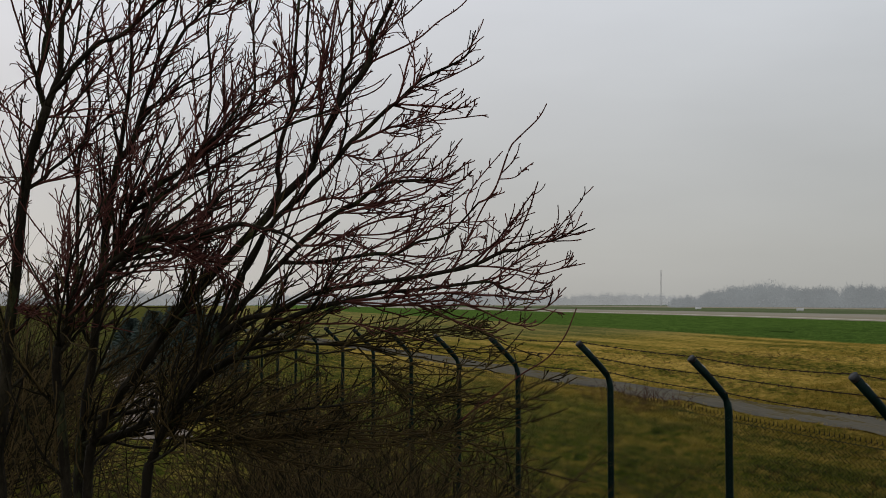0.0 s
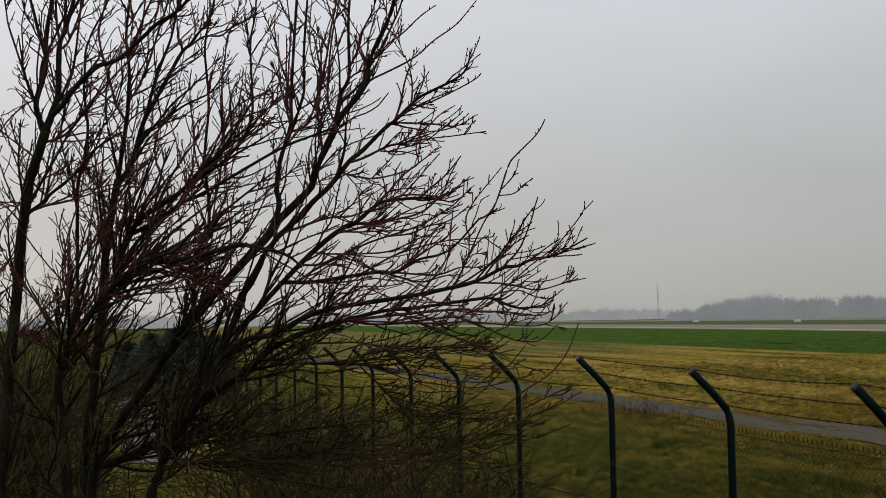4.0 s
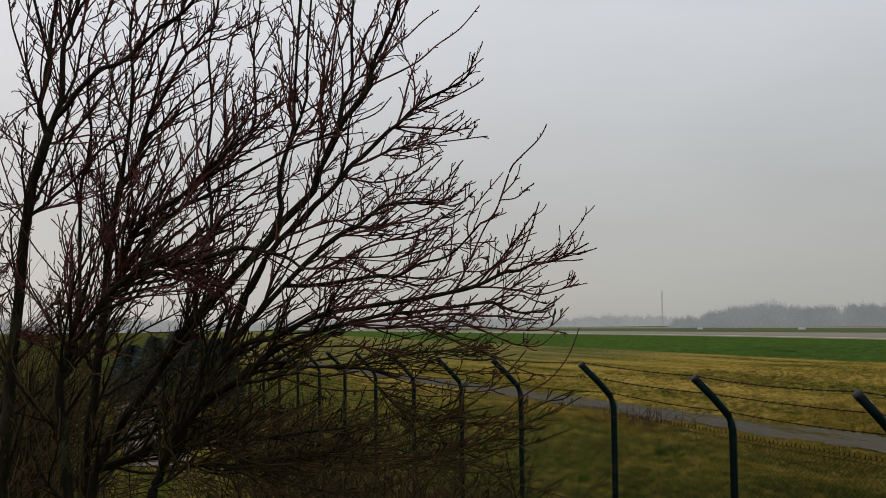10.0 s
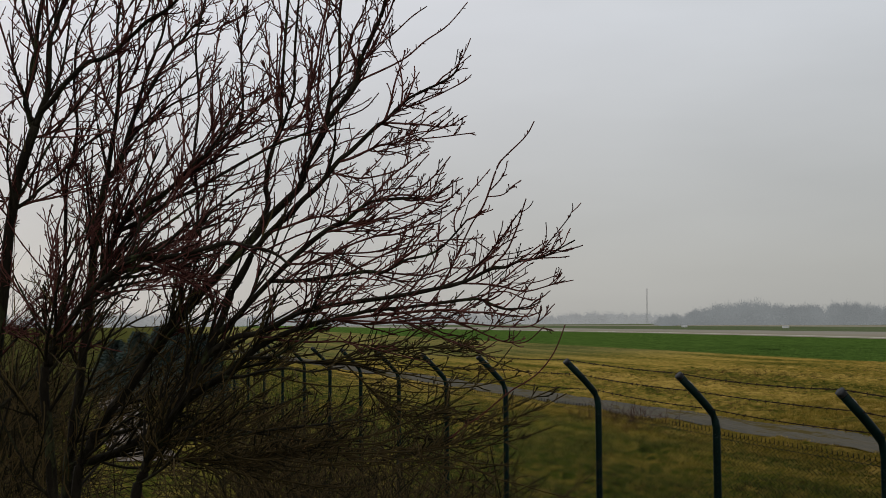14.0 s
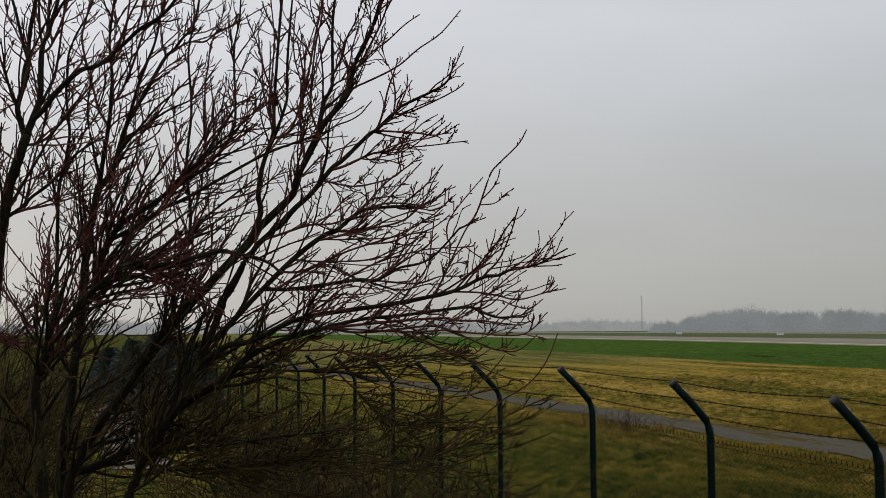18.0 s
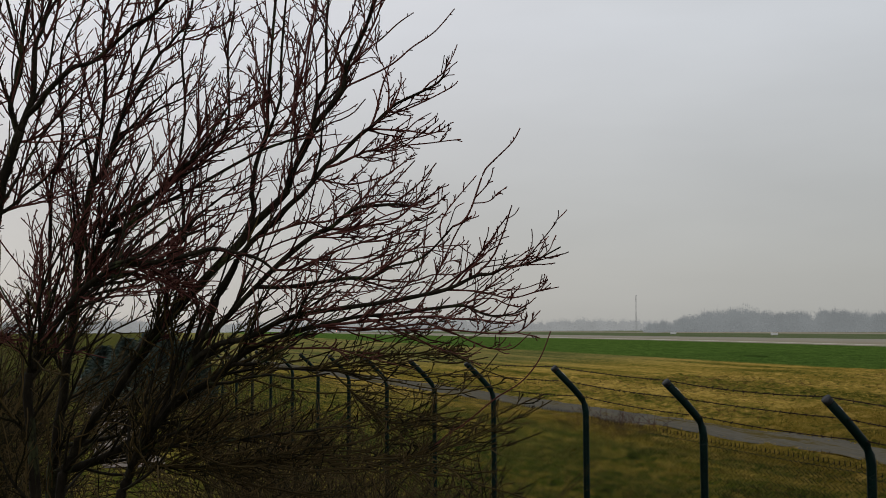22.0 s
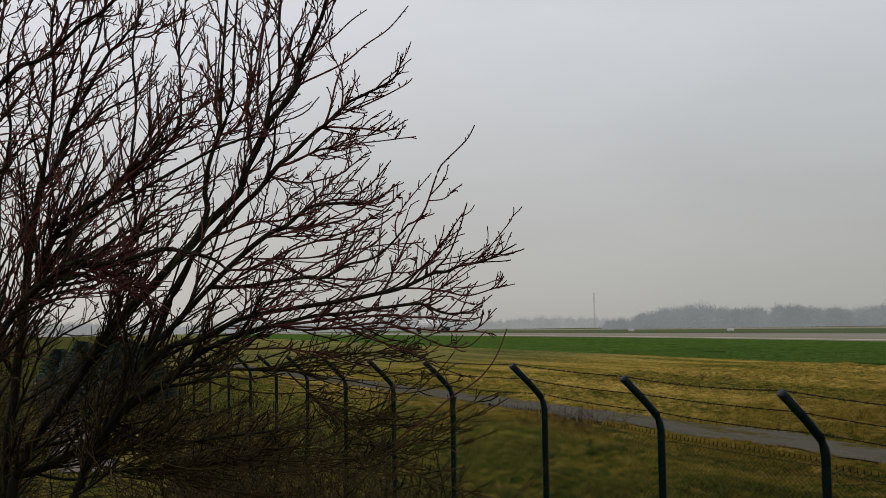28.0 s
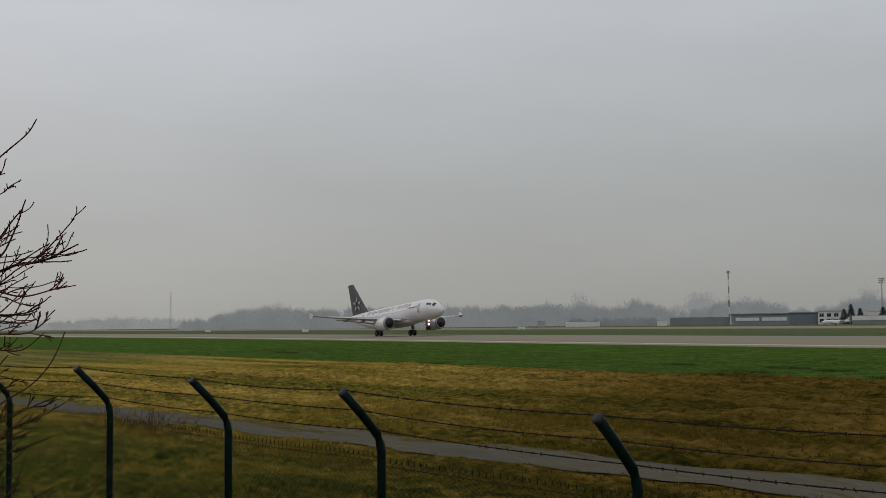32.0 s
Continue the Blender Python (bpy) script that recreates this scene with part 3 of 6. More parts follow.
def grow(name, r0, r1, pts, rate, reach=1.0, skin="twig"):
    """A limb through the given points, with its shoots, twigs and spurs."""
    path = smooth_path(pts, 6)
    u = np.linspace(0, 1, len(path))[:, None]
    phase = rng.uniform(0, 6.28, (1, 3))
    length = float(np.linalg.norm(np.diff(path, axis=0), axis=1).sum())
    path = path + 0.004 * np.sin(u * length * 17 + phase) * np.sin(u * math.pi)
    knots = 1 + np.clip(rng.normal(0, 0.05, len(path)), -0.05, 0.14)
    if path[:, 2].mean() < 2.85:
        skin = "bramble"
    limb = tube(name, path, r0, r1, "bark" if r0 > 0.0085 else skin, tree, 8 if r0 > 0.0085 else 6, swell=knots)
    one = path[None]
    rad = np.linspace(r0, r1, len(path))[None]
    limbs.append((path, r0, r1, length))
    big, big_r = children(one, rad, 7.5 * rate, (0.12 * reach, 0.72 * reach), 0.66, 0.16, 9, 0.0056, 0.05, 0.11, 0.7, 0.0085)
    mid0, mid0_r = children(one, rad, 7 * rate, (0.05, 0.26 * reach), 0.85, 0.18, 6, 0.0045, 0.04, 0.09)
    mid, mid_r = children(big, big_r, 9, (0.05, 0.28), 0.75, 0.14, 6, 0.0042, 0.06, 0.14)
    fine, fine_r = children(mid, mid_r, 6, (0.03, 0.10), 0.9, 0.12, 4, 0.0034)
    spur, spur_r = children(mid0, mid0_r, 10, (0.010, 0.035), 1.2, 0.15, 3, 0.0035)
    spur2, spur2_r = children(big, big_r, 12, (0.010, 0.035), 1.4, 0.1, 3, 0.0037)
    spur3, spur3_r = children(mid, mid_r, 7, (0.008, 0.024), 1.5, 0.1, 3, 0.0034)
    spur4, spur4_r = children(one, rad, 12, (0.010, 0.035), 1.4, 0.15, 3, 0.0038, 0.1)
    v, f = join_arrays([tube_arrays(p, np.maximum(r, 0.0028), s) for p, r, s in ((big, big_r, 5), (mid0, mid0_r, 4), (mid, mid_r, 3), (fine, fine_r, 3), (spur, spur_r, 3), (spur2, spur2_r, 3), (spur3, spur3_r, 3), (spur4, spur4_r, 3)) if len(p)])
    tagged(mesh_object("twig_spray", v, f, skin, limb), "fine reddish-brown bare twigs", kind="stuff")


def grow_stem(r0, r1, *pts):
    """A stem from the ground: all of them spring from one stool under the crown."""
    x, y = pts[0][0] * 0.6 - 6.45 * 0.4, pts[0][1] * 0.6 - 0.3 * 0.4
    foot = (x, y, float(ground_height(x, y)) - 0.1)
    grow("stem", r0, r1, ((foot), ((x + pts[0][0]) / 2 + 0.02, (y + pts[0][1]) / 2, 1.0)) + pts, 0.42, 0.7)


def grow_limb(r0, r1, *pts):
    if r0 <= 0.0046:
        grow("branch", r0, 0.0026, pts, 0.8, 0.3)
    elif r0 <= 0.0075:
        grow("branch", r0, max(r1 * 0.75, 0.0026), pts, 1.1, 0.7)
    else:
        grow("branch", r0, max(r1 * 0.85, 0.0028), pts, 1.0)


def grow_whip(r0, r1, *pts):
    """A long bare shoot with buds only."""
    path = smooth_path(pts, 6)
    shoot = tube("branch", path, r0, max(r1 * 0.8, 0.0028), "twig", tree, 6)
    bud, bud_r = children(path[None], np.linspace(r0, r1, len(path))[None], 18, (0.008, 0.03), 1.3, 0.2, 3, 0.0042)
    v, f = tube_arrays(bud, np.maximum(bud_r, 0.0028), 3)
    tagged(mesh_object("twig_spray", v, f, "twig", shoot), "small buds on a bare shoot", kind="stuff")


def grow_between(count, size, lift, low, high, sides, seed, rate=0.8, skin="twig", drift=0.15):
    """Smaller boughs that leave the limbs and fill the crown between them."""
    g = np.random.default_rng(seed)
    spots = [(i, k) for i, p in enumerate(limbs[:MAIN_LIMBS]) for k in range(2, int(0.85 * len(p[0]))) if low < p[0][k][2] < high and sides[0] < p[0][k][1] < sides[1]]
    for j in g.choice(len(spots), count, replace=count > len(spots)):
        i, k = spots[j]
        path, r0, r1, _ = limbs[i]
        base = path[k]
        tan = unit(path[min(k + 1, len(path) - 1)] - path[k - 1])
        way = unit(tan * 0.9 + unit(g.normal(0, 1, 3)) * np.array([0.8, 0.7, 0.5]) + np.array([0, drift, lift]))
        pts = [base]
        step = g.uniform(*size) / 4
        for _ in range(4):
            way = unit(way + np.array([0, 0.05, 0.09]) + g.normal(0, 0.10, 3))
            pts.append(pts[-1] + way * step)
        if max(q[1] for q in pts) > sides[1] + 0.3:
            continue
        r = min(0.0095, 0.7 * (r0 + (r1 - r0) * k / len(path)))
        grow("branch", r, 0.003, pts, rate, 0.7, skin)


grow_stem(0.0387, 0.0248, (-6.643, -1.071, 2.027), (-6.619, -1.059, 2.336), (-6.593, -1.036, 2.645), (-6.503, -0.940, 3.664), (-6.473, -0.880, 3.911), (-6.450, -0.826, 4.080))
grow_limb(0.0170, 0.0107, (-6.453, -0.833, 4.059), (-6.444, -0.861, 4.141), (-6.430, -0.872, 4.232), (-6.390, -0.827, 4.396), (-6.355, -0.813, 4.576), (-6.310, -0.778, 4.783), (-6.274, -0.761, 4.960))
grow_limb(0.0092, 0.0063, (-6.374, -0.821, 4.480), (-6.438, -0.915, 4.813), (-6.470, -0.957, 4.996))
grow_limb(0.0201, 0.0110, (-6.450, -0.826, 4.080), (-6.447, -0.777, 4.222), (-6.448, -0.763, 4.317), (-6.456, -0.754, 4.556), (-6.456, -0.737, 4.636), (-6.452, -0.684, 4.797), (-6.455, -0.662, 4.991))
grow_limb(0.0078, 0.0062, (-6.456, -0.751, 4.571), (-6.428, -0.770, 4.659), (-6.397, -0.773, 4.745), (-6.331, -0.755, 4.916))
grow_limb(0.0078, 0.0065, (-6.455, -0.754, 4.534), (-6.468, -0.714, 4.576), (-6.492, -0.681, 4.664), (-6.546, -0.639, 4.858), (-6.596, -0.614, 5.037))
grow_limb(0.0093, 0.0049, (-6.448, -0.786, 4.199), (-6.478, -0.727, 4.324), (-6.538, -0.675, 4.563), (-6.668, -0.652, 5.058))
grow_limb(0.0155, 0.0087, (-6.449, -0.804, 4.155), (-6.396, -0.732, 4.213), (-6.338, -0.668, 4.297), (-6.290, -0.605, 4.351), (-6.237, -0.528, 4.397), (-6.200, -0.467, 4.413), (-6.159, -0.406, 4.445), (-6.061, -0.271, 4.539), (-6.014, -0.212, 4.590), (-5.953, -0.124, 4.637), (-5.895, -0.052, 4.699), (-5.819, 0.013, 4.813))
grow_limb(0.0085, 0.0058, (-6.459, -0.846, 4.017), (-6.474, -0.754, 4.045), (-6.491, -0.682, 4.122), (-6.517, -0.610, 4.240), (-6.538, -0.536, 4.343), (-6.556, -0.461, 4.430), (-6.594, -0.340, 4.622), (-6.683, -0.298, 5.015))
grow_limb(0.0108, 0.0066, (-6.507, -0.945, 3.620), (-6.548, -0.864, 3.685), (-6.582, -0.809, 3.753), (-6.620, -0.738, 3.822), (-6.662, -0.667, 3.909), (-6.700, -0.609, 3.997), (-6.737, -0.534, 4.070), (-6.774, -0.442, 4.134))
grow_limb(0.0062, 0.0045, (-6.432, -0.870, 4.216), (-6.411, -0.911, 4.289), (-6.314, -0.987, 4.589), (-6.276, -1.012, 4.701), (-6.217, -1.027, 4.866))
grow_limb(0.0054, 0.0037, (-6.426, -0.866, 4.249), (-6.384, -0.936, 4.205), (-6.329, -0.998, 4.117), (-6.270, -1.045, 4.014), (-6.198, -1.129, 3.911))
grow_limb(0.0054, 0.0037, (-6.525, -0.965, 3.416), (-6.453, -1.037, 3.357), (-6.364, -1.136, 3.316))
grow_limb(0.0054, 0.0040, (-6.471, -0.876, 3.925), (-6.729, -1.212, 4.215))
grow_limb(0.0054, 0.0037, (-6.496, -0.926, 3.718), (-6.456, -1.012, 3.612), (-6.359, -1.121, 3.346))
grow_limb(0.0046, 0.0037, (-6.539, -0.982, 3.262), (-6.451, -1.049, 3.198), (-6.370, -1.121, 3.173))
grow_limb(0.0046, 0.0041, (-6.491, -0.916, 3.756), (-6.581, -0.989, 3.892), (-6.678, -1.051, 4.065), (-6.752, -1.109, 4.190), (-6.821, -1.183, 4.282))
grow_limb(0.0062, 0.0045, (-6.563, -1.004, 2.983), (-6.506, -0.939, 2.978), (-6.432, -0.856, 2.953), (-6.356, -0.788, 2.886), (-6.309, -0.739, 2.862))
grow_stem(0.0363, 0.0198, (-6.972, -0.681, 1.974), (-6.940, -0.649, 2.352), (-6.873, -0.566, 3.076), (-6.839, -0.535, 3.470), (-6.799, -0.471, 3.858))
grow_limb(0.0148, 0.0065, (-6.800, -0.473, 3.848), (-6.778, -0.451, 3.962), (-6.713, -0.405, 4.317), (-6.693, -0.401, 4.445), (-6.656, -0.413, 4.701), (-6.595, -0.371, 5.034))
grow_limb(0.0181, 0.0067, (-6.803, -0.478, 3.824), (-6.794, -0.420, 3.898), (-6.789, -0.385, 3.981), (-6.781, -0.324, 4.182), (-6.775, -0.283, 4.282), (-6.751, -0.121, 4.586), (-6.741, -0.056, 4.653), (-6.732, -0.001, 4.738), (-6.721, 0.074, 4.790))
grow_limb(0.0100, 0.0060, (-6.781, -0.324, 4.182), (-6.812, -0.253, 4.476), (-6.835, -0.156, 4.758), (-6.875, -0.101, 5.118))
grow_limb(0.0082, 0.0058, (-6.714, -0.406, 4.310), (-6.709, -0.335, 4.418), (-6.709, -0.202, 4.825), (-6.711, -0.145, 5.048))
grow_limb(0.0082, 0.0052, (-6.736, -0.425, 4.198), (-6.775, -0.475, 4.293), (-6.811, -0.510, 4.400), (-6.909, -0.584, 4.725), (-6.942, -0.571, 4.871), (-6.964, -0.541, 4.983), (-6.999, -0.522, 5.151))
grow_limb(0.0066, 0.0052, (-6.820, -0.507, 3.668), (-6.897, -0.560, 3.742), (-6.973, -0.593, 3.834), (-7.057, -0.639, 3.929), (-7.148, -0.714, 4.010))
grow_limb(0.0066, 0.0048, (-6.789, -0.385, 3.981), (-6.719, -0.321, 4.048), (-6.645, -0.230, 4.078), (-6.575, -0.149, 4.117), (-6.509, -0.101, 4.188))
grow_limb(0.0231, 0.0079, (-6.865, -0.560, 3.175), (-6.834, -0.504, 3.222), (-6.754, -0.437, 3.448), (-6.714, -0.388, 3.543), (-6.666, -0.317, 3.638), (-6.572, -0.132, 3.743), (-6.489, 0.009, 3.880), (-6.455, 0.071, 3.925), (-6.420, 0.124, 3.991), (-6.306, 0.276, 4.231))
grow_limb(0.0147, 0.0061, (-6.718, -0.393, 3.533), (-6.631, -0.243, 3.602), (-6.541, -0.100, 3.701), (-6.488, -0.006, 3.735), (-6.246, 0.390, 3.948), (-6.124, 0.596, 4.027), (-6.020, 0.776, 4.079))
grow_limb(0.0081, 0.0050, (-6.628, -0.243, 3.683), (-6.685, -0.160, 3.887), (-6.730, -0.039, 4.056), (-6.750, 0.000, 4.134))
grow_limb(0.0080, 0.0046, (-6.541, -0.100, 3.701), (-6.459, -0.031, 3.811), (-6.386, 0.049, 3.883), (-6.180, 0.294, 4.045), (-6.102, 0.381, 4.111))
grow_limb(0.0080, 0.0049, (-6.420, 0.124, 3.991), (-6.456, 0.134, 4.120), (-6.481, 0.182, 4.223), (-6.494, 0.246, 4.276), (-6.510, 0.344, 4.325), (-6.529, 0.442, 4.398))
grow_stem(0.0295, 0.0177, (-6.246, -0.674, 2.084), (-6.217, -0.730, 2.688), (-6.203, -0.704, 2.806), (-6.191, -0.675, 2.893), (-6.179, -0.641, 2.961))
grow_limb(0.0177, 0.0070, (-6.179, -0.641, 2.961), (-6.069, -0.478, 3.178), (-5.992, -0.347, 3.296), (-5.956, -0.276, 3.335), (-5.873, -0.091, 3.342), (-5.755, 0.159, 3.397), (-5.718, 0.242, 3.395), (-5.669, 0.351, 3.369), (-5.633, 0.432, 3.333), (-5.608, 0.485, 3.281))
grow_limb(0.0118, 0.0072, (-6.189, -0.669, 2.905), (-6.159, -0.709, 2.962), (-6.088, -0.735, 3.093))
grow_limb(0.0088, 0.0062, (-6.189, -0.669, 2.905), (-6.251, -0.683, 3.071), (-6.292, -0.680, 3.191), (-6.319, -0.658, 3.283), (-6.390, -0.534, 3.532), (-6.410, -0.486, 3.603))
grow_limb(0.0115, 0.0048, (-6.904, -0.605, 2.741), (-6.889, -0.687, 2.946), (-6.771, -0.694, 3.710), (-6.732, -0.664, 3.919), (-6.712, -0.641, 4.014), (-6.690, -0.631, 4.142), (-6.653, -0.645, 4.396), (-6.631, -0.638, 4.522), (-6.606, -0.612, 4.647), (-6.552, -0.510, 4.833), (-6.520, -0.487, 5.004))
grow_limb(0.0073, 0.0046, (-6.776, -0.694, 3.678), (-6.696, -0.709, 3.815), (-6.573, -0.756, 4.023), (-6.479, -0.741, 4.166), (-6.399, -0.716, 4.277), (-6.312, -0.666, 4.385))
grow_limb(0.0073, 0.0044, (-5.992, -0.347, 3.296), (-5.971, -0.248, 3.301), (-5.923, -0.007, 3.240), (-5.899, 0.107, 3.233))
grow_limb(0.0058, 0.0042, (-6.070, -0.481, 3.174), (-5.993, -0.347, 3.157), (-5.818, -0.063, 3.208), (-5.751, 0.048, 3.185))
grow_stem(0.0288, 0.0240, (-6.750, -0.614, 2.021), (-6.719, -0.552, 2.275), (-6.687, -0.458, 2.459), (-6.634, -0.286, 2.693), (-6.592, -0.161, 2.909), (-6.546, -0.005, 3.098), (-6.442, 0.354, 3.483), (-6.427, 0.401, 3.562))
grow_limb(0.0176, 0.0082, (-6.429, 0.394, 3.551), (-6.430, 0.433, 3.669), (-6.439, 0.424, 3.767), (-6.444, 0.428, 3.865), (-6.447, 0.493, 4.094), (-6.452, 0.510, 4.226), (-6.468, 0.519, 4.493), (-6.494, 0.566, 5.069))
grow_limb(0.0224, 0.0108, (-6.427, 0.401, 3.562), (-6.349, 0.570, 3.726), (-6.325, 0.615, 3.788), (-6.302, 0.639, 3.881), (-6.226, 0.749, 4.127), (-6.196, 0.809, 4.202), (-6.146, 0.898, 4.338), (-6.125, 0.912, 4.429), (-6.104, 0.935, 4.505), (-6.052, 1.013, 4.669), (-6.020, 1.047, 4.789), (-5.985, 1.070, 4.937))
grow_limb(0.0142, 0.0073, (-6.231, 0.743, 4.113), (-6.244, 0.752, 4.210), (-6.253, 0.776, 4.293), (-6.258, 0.809, 4.359), (-6.276, 0.822, 4.493), (-6.319, 0.830, 4.782), (-6.349, 0.858, 5.023))
grow_limb(0.0065, 0.0048, (-6.318, 0.829, 4.775), (-6.324, 0.782, 4.830), (-6.322, 0.750, 4.960))
grow_limb(0.0072, 0.0046, (-6.267, 0.815, 4.426), (-6.178, 0.857, 4.520), (-6.098, 0.878, 4.612), (-6.021, 0.914, 4.688), (-5.906, 0.944, 4.813))
grow_limb(0.0078, 0.0046, (-6.125, 0.912, 4.429), (-6.071, 0.967, 4.498), (-5.941, 1.057, 4.704), (-5.855, 1.074, 4.866))
grow_whip(0.0063, 0.0041, (-6.147, 0.895, 4.334), (-6.157, 1.157, 4.471), (-6.164, 1.290, 4.588), (-6.169, 1.424, 4.686), (-6.179, 1.545, 4.832))
grow_limb(0.0097, 0.0055, (-6.446, 0.477, 4.028), (-6.364, 0.558, 4.244), (-6.327, 0.571, 4.366), (-6.240, 0.573, 4.668), (-6.153, 0.595, 4.948))
grow_limb(0.0081, 0.0051, (-6.447, 0.493, 4.094), (-6.459, 0.624, 4.181), (-6.533, 0.733, 4.617), (-6.582, 0.788, 4.903), (-6.617, 0.814, 5.104))
grow_limb(0.0065, 0.0032, (-6.457, 0.516, 4.319), (-6.372, 0.432, 4.517), (-6.327, 0.403, 4.619), (-6.261, 0.331, 4.765))
grow_limb(0.0065, 0.0042, (-6.449, 0.500, 4.144), (-6.476, 0.487, 4.296), (-6.524, 0.514, 4.640), (-6.594, 0.489, 5.062))
grow_limb(0.0079, 0.0050, (-6.282, 0.669, 3.943), (-6.388, 0.650, 4.234), (-6.435, 0.678, 4.393), (-6.496, 0.669, 4.572), (-6.543, 0.648, 4.700))
grow_limb(0.0063, 0.0046, (-6.234, 0.737, 4.101), (-6.189, 0.683, 4.277), (-6.077, 0.712, 4.600), (-6.035, 0.730, 4.715), (-5.976, 0.739, 4.885))
grow_stem(0.0300, 0.0135, (-6.265, -0.268, 2.033), (-6.240, -0.216, 2.227), (-6.221, -0.166, 2.361), (-6.164, 0.009, 2.643), (-6.140, 0.076, 2.777), (-6.103, 0.170, 3.030), (-6.051, 0.310, 3.343), (-6.036, 0.360, 3.417), (-6.014, 0.433, 3.500), (-5.991, 0.521, 3.571))
grow_limb(0.0165, 0.0044, (-5.995, 0.506, 3.559), (-5.964, 0.579, 3.647), (-5.930, 0.665, 3.725), (-5.886, 0.766, 3.856), (-5.865, 0.823, 3.899), (-5.814, 0.952, 4.029), (-5.798, 0.995, 4.057), (-5.764, 1.080, 4.143), (-5.743, 1.137, 4.186), (-5.680, 1.321, 4.277), (-5.659, 1.363, 4.346), (-5.649, 1.370, 4.404))
grow_limb(0.0059, 0.0038, (-5.767, 1.073, 4.136), (-5.768, 1.156, 4.146), (-5.771, 1.404, 4.269), (-5.773, 1.461, 4.320))
grow_limb(0.0059, 0.0037, (-5.802, 0.983, 4.050), (-5.710, 1.173, 4.028), (-5.677, 1.241, 4.012), (-5.650, 1.295, 4.015), (-5.624, 1.343, 4.029))
grow_limb(0.0037, 0.0029, (-5.712, 1.168, 4.029), (-5.699, 1.217, 4.075), (-5.679, 1.294, 4.124))
grow_limb(0.0082, 0.0043, (-5.889, 0.760, 3.848), (-5.835, 0.834, 3.865), (-5.733, 0.967, 3.918), (-5.685, 1.033, 3.926), (-5.593, 1.134, 4.001))
grow_limb(0.0044, 0.0032, (-5.764, 0.927, 3.901), (-5.729, 0.981, 3.867), (-5.685, 1.047, 3.874), (-5.613, 1.152, 3.906))
grow_limb(0.0052, 0.0030, (-5.765, 1.077, 4.140), (-5.785, 1.091, 4.238), (-5.808, 1.084, 4.333), (-5.828, 1.064, 4.398), (-5.856, 1.024, 4.470))
grow_limb(0.0060, 0.0039, (-5.907, 0.720, 3.794), (-5.921, 0.815, 3.777), (-5.937, 0.939, 3.769), (-5.960, 1.135, 3.842), (-5.983, 1.140, 3.932), (-6.001, 1.164, 4.019))
grow_limb(0.0075, 0.0043, (-6.019, 0.418, 3.483), (-5.849, 0.625, 3.543), (-5.764, 0.733, 3.551), (-5.677, 0.837, 3.572), (-5.592, 0.940, 3.582))
grow_limb(0.0180, 0.0057, (-6.115, 0.138, 2.944), (-6.071, 0.222, 3.006), (-5.986, 0.356, 3.161), (-5.876, 0.539, 3.347), (-5.781, 0.705, 3.488), (-5.740, 0.788, 3.528), (-5.701, 0.856, 3.584), (-5.665, 0.923, 3.624), (-5.592, 1.085, 3.629), (-5.556, 1.166, 3.620), (-5.528, 1.218, 3.655))
grow_limb(0.0111, 0.0055, (-5.951, 0.416, 3.221), (-5.860, 0.566, 3.220), (-5.674, 0.863, 3.255), (-5.625, 0.942, 3.255), (-5.571, 1.020, 3.284), (-5.532, 1.070, 3.321), (-5.447, 1.196, 3.350), (-5.328, 1.319, 3.497))
grow_whip(0.0055, 0.0027, (-5.328, 1.319, 3.497), (-5.307, 1.365, 3.521), (-5.281, 1.402, 3.588), (-5.230, 1.447, 3.747), (-5.207, 1.484, 3.800), (-5.159, 1.571, 3.890), (-5.132, 1.606, 3.960))
grow_limb(0.0034, 0.0027, (-5.274, 1.409, 3.608), (-5.258, 1.481, 3.613), (-5.247, 1.521, 3.654), (-5.234, 1.570, 3.689))
grow_limb(0.0034, 0.0027, (-5.264, 1.419, 3.638), (-5.195, 1.465, 3.688), (-5.143, 1.471, 3.749))
grow_limb(0.0042, 0.0028, (-5.374, 1.270, 3.443), (-5.394, 1.287, 3.556), (-5.413, 1.463, 3.764))
grow_limb(0.0074, 0.0036, (-5.900, 0.500, 3.308), (-5.846, 0.624, 3.316), (-5.725, 0.873, 3.426), (-5.610, 1.117, 3.505), (-5.547, 1.236, 3.586), (-5.492, 1.327, 3.672))
grow_limb(0.0073, 0.0035, (-5.797, 0.677, 3.466), (-5.740, 0.787, 3.485), (-5.697, 0.869, 3.511), (-5.599, 1.057, 3.546), (-5.553, 1.135, 3.585), (-5.513, 1.186, 3.653), (-5.483, 1.209, 3.721), (-5.449, 1.243, 3.788))
grow_limb(0.0065, 0.0037, (-5.716, 0.830, 3.563), (-5.744, 0.937, 3.662), (-5.768, 1.016, 3.755), (-5.799, 1.159, 3.866), (-5.813, 1.218, 3.920))
grow_limb(0.0058, 0.0035, (-5.700, 0.926, 3.443), (-5.625, 1.031, 3.448), (-5.563, 1.107, 3.486), (-5.489, 1.208, 3.500), (-5.408, 1.291, 3.572))
grow_limb(0.0058, 0.0035, (-5.665, 0.923, 3.624), (-5.627, 1.004, 3.644), (-5.590, 1.085, 3.646), (-5.542, 1.192, 3.636), (-5.507, 1.258, 3.673), (-5.471, 1.317, 3.727))
grow_limb(0.0058, 0.0035, (-5.724, 0.783, 3.246), (-5.598, 0.996, 3.360), (-5.483, 1.205, 3.403), (-5.373, 1.409, 3.415))
grow_limb(0.0057, 0.0037, (-5.625, 0.942, 3.255), (-5.663, 1.184, 3.242), (-5.681, 1.307, 3.277), (-5.694, 1.401, 3.284), (-5.707, 1.496, 3.308))
